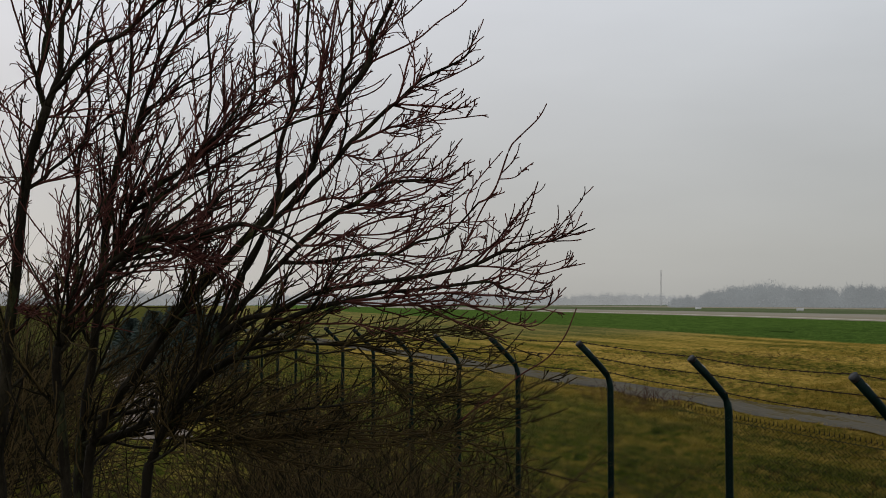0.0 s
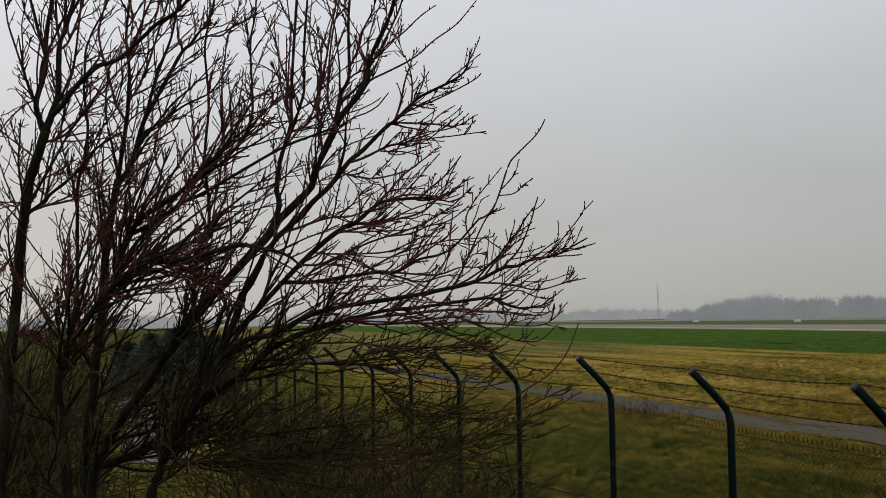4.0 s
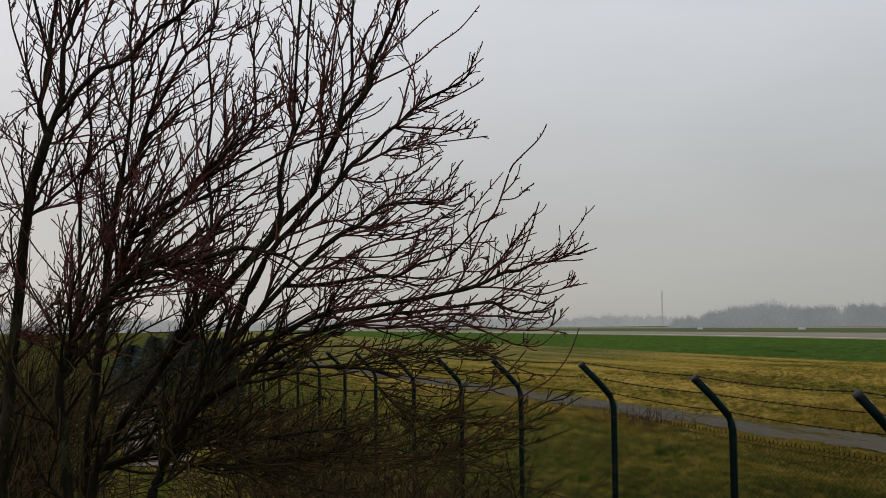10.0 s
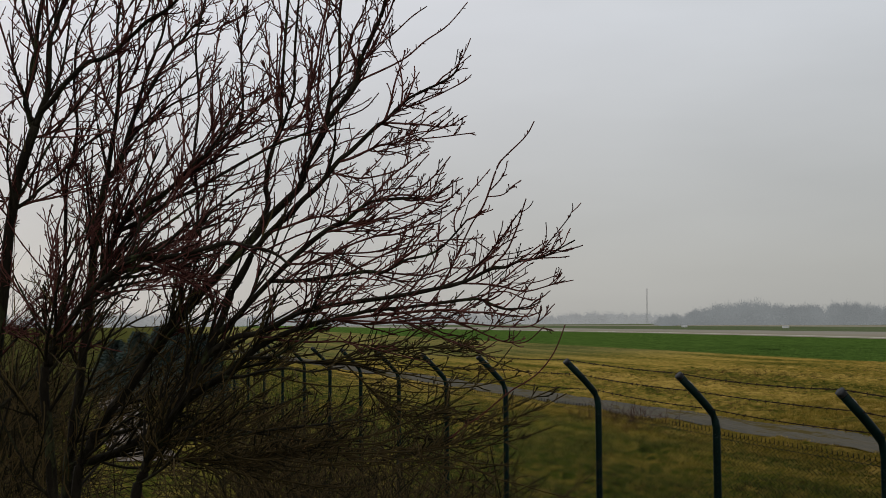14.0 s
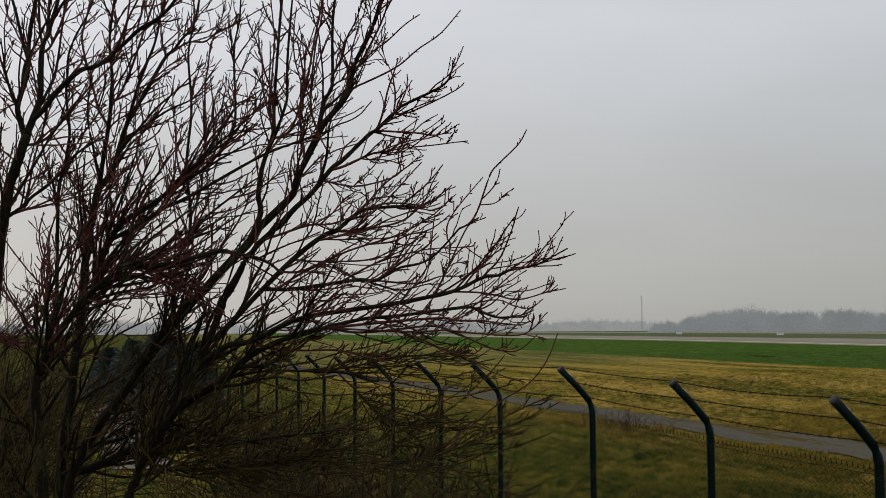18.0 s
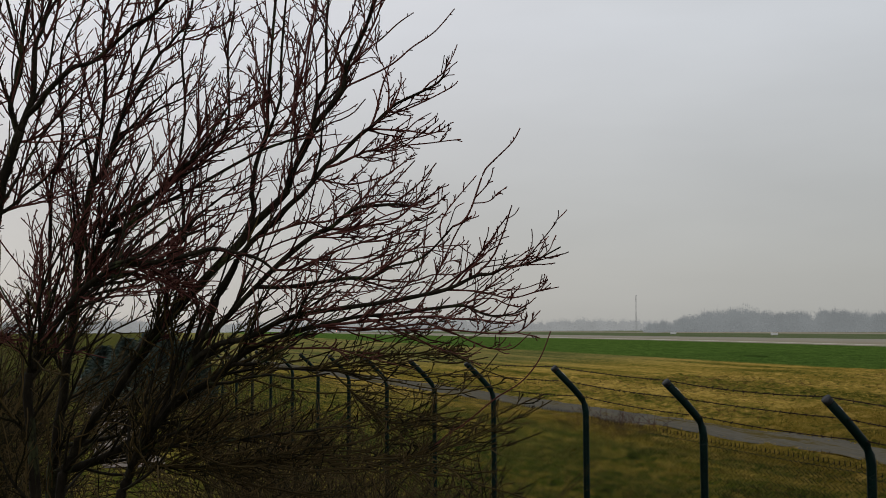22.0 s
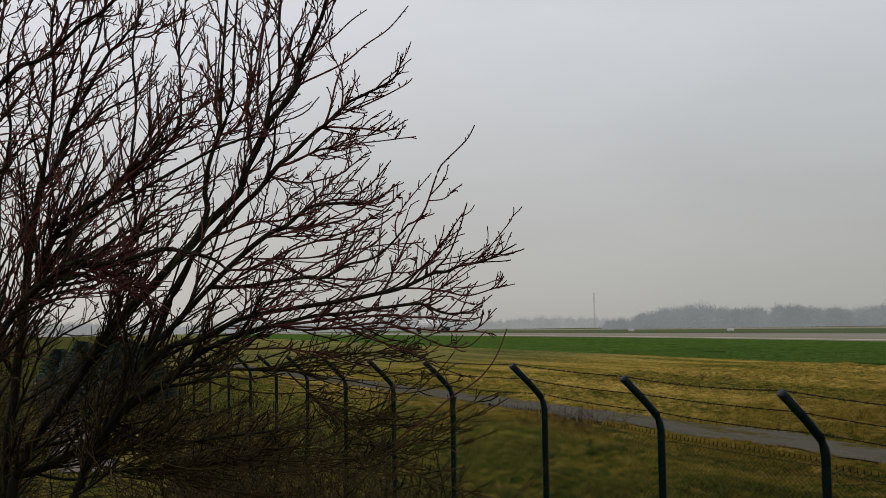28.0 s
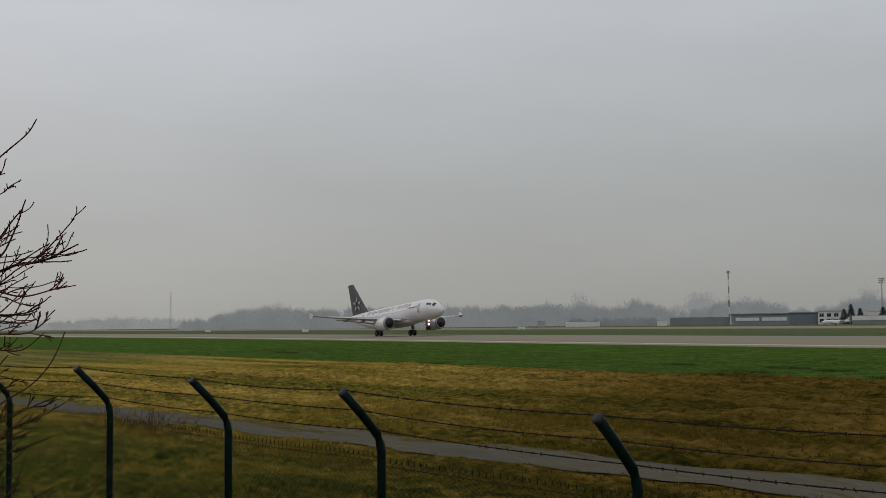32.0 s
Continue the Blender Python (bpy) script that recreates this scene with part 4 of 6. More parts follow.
grow_limb(0.0059, 0.0046, (-5.859, 0.570, 3.371), (-5.869, 0.656, 3.362), (-5.892, 0.898, 3.372), (-5.902, 1.006, 3.385), (-5.912, 1.115, 3.440), (-5.920, 1.210, 3.471))
grow_limb(0.0180, 0.0040, (-6.158, 0.025, 2.675), (-6.092, 0.087, 2.817), (-6.040, 0.168, 2.888), (-5.991, 0.253, 2.932), (-5.931, 0.367, 2.957), (-5.819, 0.561, 3.053), (-5.687, 0.806, 3.107), (-5.545, 1.070, 3.138), (-5.416, 1.301, 3.192), (-5.339, 1.426, 3.255), (-5.298, 1.500, 3.264), (-5.259, 1.561, 3.297), (-5.218, 1.634, 3.303), (-5.181, 1.694, 3.328), (-5.114, 1.798, 3.389))
grow_limb(0.0056, 0.0027, (-5.419, 1.296, 3.191), (-5.349, 1.471, 3.183), (-5.293, 1.612, 3.144), (-5.237, 1.739, 3.186), (-5.203, 1.819, 3.201))
grow_limb(0.0034, 0.0027, (-5.181, 1.694, 3.328), (-5.164, 1.742, 3.428))
grow_limb(0.0041, 0.0027, (-5.264, 1.554, 3.293), (-5.225, 1.701, 3.397))
grow_limb(0.0056, 0.0028, (-5.385, 1.352, 3.215), (-5.369, 1.406, 3.290), (-5.357, 1.447, 3.331), (-5.347, 1.474, 3.386), (-5.336, 1.514, 3.427), (-5.318, 1.582, 3.476))
grow_limb(0.0031, 0.0027, (-5.347, 1.474, 3.386), (-5.238, 1.476, 3.488))
grow_limb(0.0057, 0.0036, (-5.559, 1.044, 3.135), (-5.558, 1.088, 3.158), (-5.561, 1.192, 3.300), (-5.566, 1.223, 3.386), (-5.586, 1.254, 3.590))
grow_limb(0.0056, 0.0034, (-5.466, 1.212, 3.172), (-5.435, 1.249, 3.237), (-5.333, 1.348, 3.487), (-5.296, 1.405, 3.548))
grow_limb(0.0058, 0.0030, (-5.760, 0.671, 3.080), (-5.782, 0.747, 3.167), (-5.795, 0.822, 3.196), (-5.816, 0.944, 3.190), (-5.849, 1.162, 3.232))
grow_limb(0.0035, 0.0028, (-5.324, 1.535, 3.162), (-5.310, 1.589, 3.189), (-5.289, 1.684, 3.202), (-5.265, 1.784, 3.237))
grow_limb(0.0264, 0.0128, (-6.955, -0.664, 2.171), (-6.737, -0.382, 2.273), (-6.549, -0.174, 2.421), (-6.362, 0.010, 2.595), (-6.180, 0.202, 2.728), (-6.028, 0.343, 2.859), (-5.945, 0.426, 2.918), (-5.772, 0.614, 2.995), (-5.679, 0.718, 3.016))
grow_limb(0.0116, 0.0034, (-5.821, 0.562, 2.971), (-5.738, 0.726, 3.022), (-5.658, 0.888, 3.060), (-5.580, 1.048, 3.071), (-5.430, 1.347, 3.117), (-5.400, 1.411, 3.104), (-5.369, 1.474, 3.078), (-5.338, 1.537, 3.063), (-5.301, 1.613, 3.070), (-5.266, 1.674, 3.099))
grow_limb(0.0085, 0.0034, (-5.679, 0.718, 3.016), (-5.471, 1.198, 3.063), (-5.427, 1.302, 3.050), (-5.382, 1.406, 3.051), (-5.306, 1.585, 3.024), (-5.267, 1.668, 3.047))
grow_limb(0.0071, 0.0028, (-5.680, 0.716, 3.016), (-5.630, 0.883, 2.991), (-5.560, 1.101, 3.017), (-5.526, 1.209, 3.021), (-5.494, 1.318, 3.000), (-5.443, 1.492, 2.916), (-5.424, 1.559, 2.896), (-5.398, 1.639, 2.903), (-5.364, 1.724, 2.980))
grow_limb(0.0057, 0.0027, (-5.679, 0.718, 3.016), (-5.464, 1.138, 2.994), (-5.370, 1.316, 3.000), (-5.247, 1.551, 2.969), (-5.197, 1.636, 3.003), (-5.161, 1.687, 3.048))
grow_limb(0.0074, 0.0036, (-5.946, 0.425, 2.917), (-5.880, 0.566, 2.902), (-5.801, 0.733, 2.906), (-5.724, 0.897, 2.876), (-5.585, 1.190, 2.794))
grow_limb(0.0042, 0.0027, (-5.430, 1.347, 3.117), (-5.338, 1.510, 3.149), (-5.298, 1.584, 3.120), (-5.265, 1.645, 3.105))
grow_limb(0.0092, 0.0044, (-6.264, 0.114, 2.665), (-6.189, 0.262, 2.756), (-6.123, 0.409, 2.786), (-5.997, 0.697, 2.790), (-5.935, 0.839, 2.778), (-5.862, 1.007, 2.739))
grow_limb(0.0090, 0.0042, (-6.222, -0.169, 2.353), (-6.141, -0.034, 2.385), (-5.853, 0.446, 2.455), (-5.652, 0.768, 2.513), (-5.572, 0.897, 2.511))
grow_limb(0.0075, 0.0046, (-6.228, -0.185, 2.312), (-6.067, 0.052, 2.291), (-5.869, 0.332, 2.323), (-5.711, 0.547, 2.361), (-5.406, 0.951, 2.372), (-5.291, 1.094, 2.400), (-5.206, 1.190, 2.448))
grow_whip(0.0046, 0.0026, (-5.206, 1.190, 2.448), (-5.174, 1.260, 2.512), (-5.142, 1.334, 2.564), (-5.086, 1.457, 2.675), (-5.055, 1.530, 2.722), (-5.027, 1.591, 2.774), (-4.993, 1.650, 2.864), (-4.959, 1.690, 2.986))
grow_limb(0.0052, 0.0029, (-5.947, 0.811, 2.780), (-5.892, 0.951, 2.635), (-5.839, 1.091, 2.523), (-5.795, 1.202, 2.512), (-5.759, 1.291, 2.532))
grow_limb(0.0041, 0.0027, (-5.443, 0.902, 2.369), (-5.324, 1.238, 2.301), (-5.201, 1.568, 2.332))
grow_limb(0.0033, 0.0027, (-5.252, 1.138, 2.422), (-5.210, 1.323, 2.454), (-5.184, 1.427, 2.506), (-5.163, 1.518, 2.536))
grow_limb(0.0060, 0.0029, (-5.997, 0.697, 2.790), (-5.913, 0.866, 2.813), (-5.747, 1.197, 2.876), (-5.681, 1.331, 2.864), (-5.626, 1.437, 2.892))
grow_limb(0.0043, 0.0028, (-5.578, 1.046, 3.009), (-5.520, 1.178, 2.954), (-5.474, 1.283, 2.897), (-5.428, 1.386, 2.879), (-5.395, 1.450, 2.915))
grow_limb(0.0058, 0.0028, (-5.853, 0.446, 2.455), (-5.757, 0.666, 2.394), (-5.661, 0.882, 2.391), (-5.566, 1.094, 2.371), (-5.468, 1.302, 2.402))
grow_limb(0.0148, 0.0064, (-6.943, -0.652, 2.321), (-6.760, -0.322, 2.397), (-6.663, -0.162, 2.474), (-6.595, -0.036, 2.476))
grow_limb(0.0144, 0.0049, (-6.603, -0.195, 2.853), (-6.589, -0.099, 2.940), (-6.581, -0.043, 3.051), (-6.585, -0.037, 3.292), (-6.584, -0.018, 3.405), (-6.579, 0.019, 3.492), (-6.575, 0.045, 3.583), (-6.577, 0.051, 3.697), (-6.589, 0.019, 3.927), (-6.589, 0.051, 4.239), (-6.599, 0.028, 4.522), (-6.600, 0.037, 4.673), (-6.596, 0.082, 4.907), (-6.596, 0.095, 5.059))
grow_limb(0.0097, 0.0047, (-6.579, 0.014, 3.479), (-6.495, 0.103, 3.608), (-6.435, 0.180, 3.683), (-6.324, 0.332, 3.800), (-6.261, 0.422, 3.856))
grow_limb(0.0056, 0.0041, (-6.497, 0.163, 3.284), (-6.516, 0.167, 3.449), (-6.540, 0.158, 3.645), (-6.592, 0.128, 4.044), (-6.636, 0.109, 4.417))
grow_limb(0.0097, 0.0049, (-6.558, -0.109, 3.766), (-6.525, 0.088, 3.903), (-6.509, 0.177, 3.983), (-6.496, 0.246, 4.080), (-6.489, 0.284, 4.178), (-6.486, 0.297, 4.293), (-6.491, 0.279, 4.523), (-6.489, 0.288, 4.655), (-6.485, 0.311, 4.787), (-6.483, 0.321, 5.019))
grow_limb(0.0065, 0.0041, (-6.576, 0.048, 3.649), (-6.567, 0.105, 3.811), (-6.565, 0.121, 4.007), (-6.568, 0.124, 4.337), (-6.567, 0.133, 4.502), (-6.565, 0.153, 4.652), (-6.556, 0.201, 4.768), (-6.550, 0.240, 4.935))
grow_limb(0.0064, 0.0046, (-6.455, 0.071, 3.925), (-6.374, 0.117, 4.025), (-6.269, 0.206, 4.121), (-6.201, 0.280, 4.158), (-6.127, 0.368, 4.177), (-6.047, 0.438, 4.241))
grow_limb(0.0067, 0.0041, (-6.743, -0.069, 4.640), (-6.695, 0.025, 4.696), (-6.654, 0.122, 4.689), (-6.616, 0.187, 4.750), (-6.578, 0.267, 4.777), (-6.540, 0.340, 4.823))
grow_limb(0.0067, 0.0051, (-6.739, -0.044, 4.673), (-6.749, 0.052, 4.820), (-6.770, 0.052, 4.956), (-6.796, 0.032, 5.100))
grow_limb(0.0063, 0.0038, (-6.379, 0.257, 3.742), (-6.291, 0.361, 3.764), (-6.177, 0.477, 3.830), (-6.102, 0.548, 3.883))
grow_limb(0.0080, 0.0049, (-6.524, 0.073, 3.177), (-6.549, 0.120, 3.322), (-6.601, 0.347, 3.686), (-6.621, 0.375, 3.804))
grow_limb(0.0064, 0.0050, (-6.582, -0.164, 3.653), (-6.627, -0.197, 3.814), (-6.671, -0.246, 3.950), (-6.704, -0.257, 4.087), (-6.722, -0.200, 4.208), (-6.734, -0.120, 4.296))
grow_limb(0.0075, 0.0046, (-6.121, 0.124, 2.906), (-6.167, 0.142, 3.061), (-6.225, 0.098, 3.215), (-6.278, 0.048, 3.340), (-6.310, 0.030, 3.435))

MAIN_LIMBS = len(limbs)
grow_between(38, (0.4, 0.9), 0.05, 2.75, 3.7, (-1.1, -0.45), 31)
grow_between(52, (0.35, 0.8), 0.0, 2.85, 3.55, (-0.6, -0.05), 33)
grow_between(12, (0.35, 0.8), 0.0, 2.95, 3.5, (-0.2, 0.2), 41)
grow_between(12, (0.4, 0.8), 0.1, 3.45, 4.0, (-0.6, 0.3), 34)
grow_between(22, (0.35, 0.8), 0.0, 2.75, 3.8, (-1.2, -0.65), 39, 0.9, "twig", -0.5)
grow_between(14, (0.4, 0.8), 0.2, 4.0, 4.9, (-1.3, 0.5), 35)
grow_between(22, (0.35, 0.7), 0.05, 2.8, 3.5, (0.3, 1.0), 36)
grow_between(20, (0.3, 0.55), 0.3, 3.6, 4.5, (0.45, 1.1), 38)
grow_between(105, (0.5, 1.2), -0.10, 1.9, 2.85, (-1.3, 1.3), 32, 0.7, "bramble")
grow_between(40, (0.4, 0.9), -0.1, 1.8, 2.4, (-0.1, 0.7), 42, 0.7, "bramble", 0.3)
grow_between(60, (0.4, 0.9), -0.12, 1.9, 2.9, (0.5, 1.5), 40, 0.8, "bramble")

# ---- undergrowth below the tree: a tangle of brown stems and low shoots ----
def thicket(name, label, x_range, y_range, count, height, material, seed, thick=0.0035, lean=0.5):
    g = np.random.default_rng(seed)
    x, y = g.uniform(*x_range, count), g.uniform(*y_range, count)
    base = np.stack([x, y, ground_height(x, y)], axis=-1)
    way = np.stack([g.normal(0, lean, count), g.normal(0, lean, count), np.ones(count)], axis=-1)
    size = g.uniform(0.55, 1.0, count) * height
    p = sprout(base, way, size, np.stack([g.normal(0, 0.8, count), g.normal(0, 0.8, count), g.normal(-0.25, 0.3, count)], axis=-1), 8)
    r = np.full((count, 8), thick) * np.linspace(1.2, 0.5, 8)
    a, ar = children(p, r, 3.0, (0.2, 0.55), 0.9, 0.1, 5, thick * 0.75, 0.25)
    b, br = children(a, ar, 5, (0.06, 0.2), 0.9, 0.1, 3, thick * 0.55)
    v, f = join_arrays([tube_arrays(p, r, 4), tube_arrays(a, ar, 3), tube_arrays(b, br, 3)])
    return tagged(mesh_object(name, v, f, material), label, "undergrowth", kind="stuff")


thicket("undergrowth", "tangle of brown bramble stems under the tree", (-9.2, -6.9), (-2.3, 1.0), 270, 2.7, "bramble", 11, 0.0055, 0.8)
thicket("undergrowth", "tangle of brown bramble stems along the fence", (-13.0, -8.8), (-3.6, 2.4), 520, 2.7, "bramble", 12, 0.0065, 0.8)
thicket("undergrowth", "dark leafless shrubs along the fence", (-25.0, -15.0), (-6.5, -2.3), 900, 5.0, "bramble", 13, 0.009, 0.7)

thicket("undergrowth", "dark leafless shrubs between path and fence", (-27.0, -14.0), (0.6, 2.4), 330, 2.3, "bramble", 18, 0.009, 0.7)
thicket("undergrowth", "low tangle of brown bramble stems beside the tree", (-8.8, -6.4), (0.0, 1.3), 120, 2.2, "bramble", 16, 0.0055, 0.9)
thicket("undergrowth", "low tangle of dead stems under the tree's outer boughs", (-10.5, -7.6), (0.5, 1.9), 170, 2.3, "bramble", 19, 0.006, 0.9)
thicket("undergrowth", "low tangle of dead stems against the fence", (-13.0, -8.8), (0.4, 2.6), 950, 2.5, "bramble", 17, 0.0065, 0.9)

# ---- the fence ----
FENCE_WAY = Vector((math.sin(radians(-97.2)), math.cos(radians(-97.2)), 0))
FENCE_OUT = Vector((FENCE_WAY.y, -FENCE_WAY.x, 0))
if FENCE_OUT.y > 0:
    FENCE_OUT = -FENCE_OUT
TIP0 = Vector((-5.16, 5.10, 0))
ARM, ELBOW = 0.41, 2.14
fence = thing("security_fence", "dark green chain-link security fence with barbed wire on cranked posts", "fence")
stations = [(-4.9, -0.14), (-2.45, -0.13), (-0.045, -0.132), (2.53, -0.06), (4.79, -0.03), (7.17, 0.03), (9.86, 0.01), (12.21, -0.02)]
stations += [(12.21 + 2.45 * k, -0.02 - 0.012 * k) for k in range(1, 22)]


def fence_point(s, out, z):
    return TIP0 + FENCE_WAY * s - FENCE_OUT * (ARM - out) + Vector((0, 0, z))


def post_at(s, dz):
    foot = fence_point(s, 0, dz)
    bend = [(0, -0.4 - dz), (0, 0.6), (0, 1.3), (0, ELBOW - 0.12), (0.012, ELBOW - 0.05), (0.045, ELBOW + 0.02), (0.09, ELBOW + 0.075), (0.2, ELBOW + 0.19), (ARM - 0.01, ELBOW + ARM - 0.03)]
    path = [foot + FENCE_OUT * o + Vector((0, 0, z)) for o, z in bend]
    post = tube("post", path, 0.037, 0.037, "post", fence, 14)
    a, b = path[-2], path[-1]
    way = (b - a).normalized()
    tube("cap", [b - way * 0.03, b + way * 0.0, b + way * 0.012], 0.0395, 0.0395, "cap", post, 14, "dull grey plastic end cap")
    if -1 < s < 13:
        # pale twists of tie wire on the arm
        for d in (0.13, 0.155):
            c = b - way * d
            n1 = way.cross(FENCE_WAY).normalized()
            n1 = n1 if n1.z > 0 else -n1
            ring = [c + (FENCE_OUT * math.cos(t) * 0.7 + n1 * math.sin(t) - FENCE_WAY * math.cos(t) * 0.7).normalized() * 0.0385 - way * 0.05 * (t - 1.2) for t in np.linspace(0.8, 1.7, 7)]
            tube("wire_tie", ring, 0.0034, 0.0034, "tie", post, 5)
    return post


for s, dz in stations:
    post_at(s, dz)


def chain_link_mesh(width, top, cell=0.070, r=0.0036):
    """Woven wires, each a zigzag from bottom to top, with cut ends standing up along the edge."""
    n = int(round(width / cell))
    step = width / n
    rows = int(top / (cell * 0.5))
    z = np.linspace(0.02, top, rows)
    paths = []
    for i in range(n):
        sgn = np.where(np.arange(rows) % 2 == 0, -0.5, 0.5) * step * 1.04
        x = (i + 0.5) * step + sgn
        y = np.where(np.arange(rows) % 2 == 0, -0.0025, 0.0025)
        paths.append(np.stack([x, y, z], axis=-1))
    v1, f1 = tube_arrays(np.array(paths), np.full((n, rows), r), 3)
    ends = np.array([[(i * step, 0, top - 0.02), (i * step + 0.004, 0.002, top + 0.022)] for i in range(n)])
    v2, f2 = tube_arrays(ends, np.full((n, 2), r), 3)
    hor = np.array([[(0, 0.004, h), (width * 0.5, 0.004, h - 0.004), (width, 0.004, h)] for h in (0.05, top * 0.5, top - 0.045)])
    v3, f3 = tube_arrays(hor, np.full((3, 3), 0.0022), 4)
    return join_arrays([(v1, f1), (v2, f2), (v3, f3)])


MESH_TOP = ELBOW - 0.145
base_panel = None
for (s0, z0), (s1, z1) in zip(stations[:-1], stations[1:]):
    a, b = fence_point(s0, 0, z0), fence_point(s1, 0, z1)
    if base_panel is None:
        v, f = chain_link_mesh(2.5, MESH_TOP)
        panel = base_panel = mesh_object("mesh_panel", v, f, "mesh", fence, "dark green chain-link mesh")
    else:
        panel = new("mesh_panel", base_panel.data)
        panel.parent = fence
        tagged(panel, "dark green chain-link mesh")
    d = b - a
    turn = Matrix.Identity(4)
    turn.col[0][:3] = d / 2.5
    turn.col[1][:3] = FENCE_OUT
    panel.matrix_basis = Matrix.Translation(a + FENCE_OUT * 0.045) @ turn


def barbed_strand(out, z):
    """Two twisted wires with four-pointed barbs, slack between the posts."""
    core, barbs = [], []
    g = np.random.default_rng(int(out * 1000))
    for (s0, z0), (s1, z1) in zip(stations[:-1], stations[1:]):
        k = 24
        sag = g.uniform(0.01, 0.03)
        for i in range(k):
            t = i / k
            p = fence_point(s0 + (s1 - s0) * t, out, z + z0 + (z1 - z0) * t - sag * 4 * t * (1 - t))
            core.append(p)
        m = int((s1 - s0) / 0.10)
        for i in range(m):
            t = (i + 0.5) / m + g.uniform(-0.01, 0.01)
            p = fence_point(s0 + (s1 - s0) * t, out, z + z0 + (z1 - z0) * t - sag * 4 * t * (1 - t))
            for _ in range(2):
                w = Vector(g.normal(0, 1, 3)).normalized() * 0.015
                barbs.append([p - w, p + w])
    core = np.array(core)
    w = np.linspace(0, len(core) * 2.1, len(core))
    off = np.stack([np.zeros_like(w), np.cos(w), np.sin(w)], axis=-1) * 0.0028
    v, f = tube_arrays(np.stack([core + off, core - off]), np.full((2, len(core)), 0.0030), 4)
    strand = mesh_object("barbed_wire", v, f, "barbed", fence, "rusty barbed wire strand")
    v, f = tube_arrays(np.array(barbs), np.full((len(barbs), 2), 0.0036), 3)
    tagged(mesh_object("wire_barb", v, f, "barbed", strand), "rusty wire barbs", kind="stuff")


for o, low in ((ARM - 0.02, 0.0), (ARM - 0.18, 0.01), (0.07, 0.02)):
    barbed_strand(o, ELBOW + o + 0.010 - low)


# ---- grass tufts ----
def sward(x, y, seed, size=0.6, stretch=4.0):
    """How thick the grass stands: clumps drawn out along the service road."""
    u, v = x * 0.995 + y * 0.103, y * 0.995 - x * 0.103
    near = smoothstep(16, 12, y)
    wide = value_noise(u / 13, v / 2.4, seed) * (1 - near) + value_noise(u / 2.6, v / 1.1, seed) * near
    return 0.45 * wide + 0.33 * value_noise(u / (size * stretch), v / (size * 1.4), seed + 1) + 0.22 * value_noise(u / (size * 1.3), v / (size * 0.5), seed + 2)


def tufts(name, label, count, x_range, y_range, size, material, seed, keep=None, clump=0.0, blades=5, spread=0.035):
    g = np.random.default_rng(seed)
    x, y = g.uniform(*x_range, count), g.uniform(*y_range, count)
    if keep is not None:
        k = keep(x, y)
        x, y = x[k], y[k]
    thick = np.ones(len(x))
    if clump:
        thick = sward(x, y, 23)
        thick = thick if clump > 0 else 1 - thick
        clump = abs(clump)
        k = thick > clump
        x, y, thick = x[k], y[k], 0.55 + 2.2 * (thick[k] - clump)
    n = len(x)
    base = np.repeat(np.stack([x, y, ground_height(x, y) - 0.01], axis=-1), blades, axis=0)
    m = n * blades
    base[:, :2] += g.normal(0, spread, (m, 2))
    h = g.uniform(0.3, 0.8, m) * size * np.repeat(thick, blades)
    a = g.uniform(0, 2 * np.pi, m)
    lean = g.uniform(0.6, 1.8, m) * h
    wide = np.stack([-np.sin(a), np.cos(a), np.zeros(m)], axis=-1) * (size * 0.07)
    tip = base + np.stack([np.cos(a) * lean, np.sin(a) * lean, h], axis=-1)
    v = np.stack([base + wide, base - wide, tip], axis=1).reshape(-1, 3)
    ob = mesh_object(name, v, np.arange(len(v)).reshape(-1, 3), material, smooth=True)
    # blades take the light of the sward that they stand in
    up = np.repeat(unit(np.stack([g.normal(0, 0.35, m), g.normal(0, 0.35, m), np.ones(m)], axis=-1)), 3, axis=0)
    ob.data.normals_split_custom_set_from_vertices(up.tolist())
    return tagged(ob, label, "grass", kind="stuff")


def off_road(x, y):
    return np.abs(y - road_mid(x)) > 1.1


def short_of_verge(x, y):
    return road_mid(x) - y > 2.4 + 1.6 * value_noise(x / 1.7, y / 1.1, 57)


def near_verge(x, y):
    return (road_mid(x) - y < 4.2) & (road_mid(x) - y > 1.15)


def past_road(x, y):
    return y - road_mid(x) > 1.1


tufts("grass_tufts", "short mossy winter grass beyond the fence", 52000, (-42, -1), (3.5, 16.5), 0.13, "blade", 21, short_of_verge, -0.44)
tufts("grass_tufts", "dry straw-coloured grass beyond the fence", 26000, (-42, -1), (3.5, 16.5), 0.15, "straw", 22, off_road, 0.54)
tufts("grass_tufts", "dry straw-coloured grass past the service road", 66000, (-70, -2), (12, 45), 0.15, "straw", 23, past_road, 0.54)
tufts("grass_tufts", "olive streaks of short grass past the service road", 14000, (-70, -2), (12, 45), 0.12, "blade", 30, past_road, -0.52)
tufts("grass_tufts", "thick tussocks of dead grass past the service road", 9000, (-36, -2), (16, 30), 0.19, "straw", 27, past_road, 0.55, 14, 0.10)
tufts("grass_tufts", "brown thatch of dead grass past the service road", 26000, (-60, -2), (13, 45), 0.14, "thatch", 28, past_road, -0.47)
tufts("grass_tufts", "brown thatch of dead grass beyond the fence", 9000, (-36, -1), (3.5, 16.5), 0.13, "thatch", 29, off_road, -0.5)
tufts("grass_tufts", "dry straw-coloured grass on the near verge of the service road", 60000, (-40, 2), (8, 18), 0.14, "straw", 31, near_verge, 0.40)
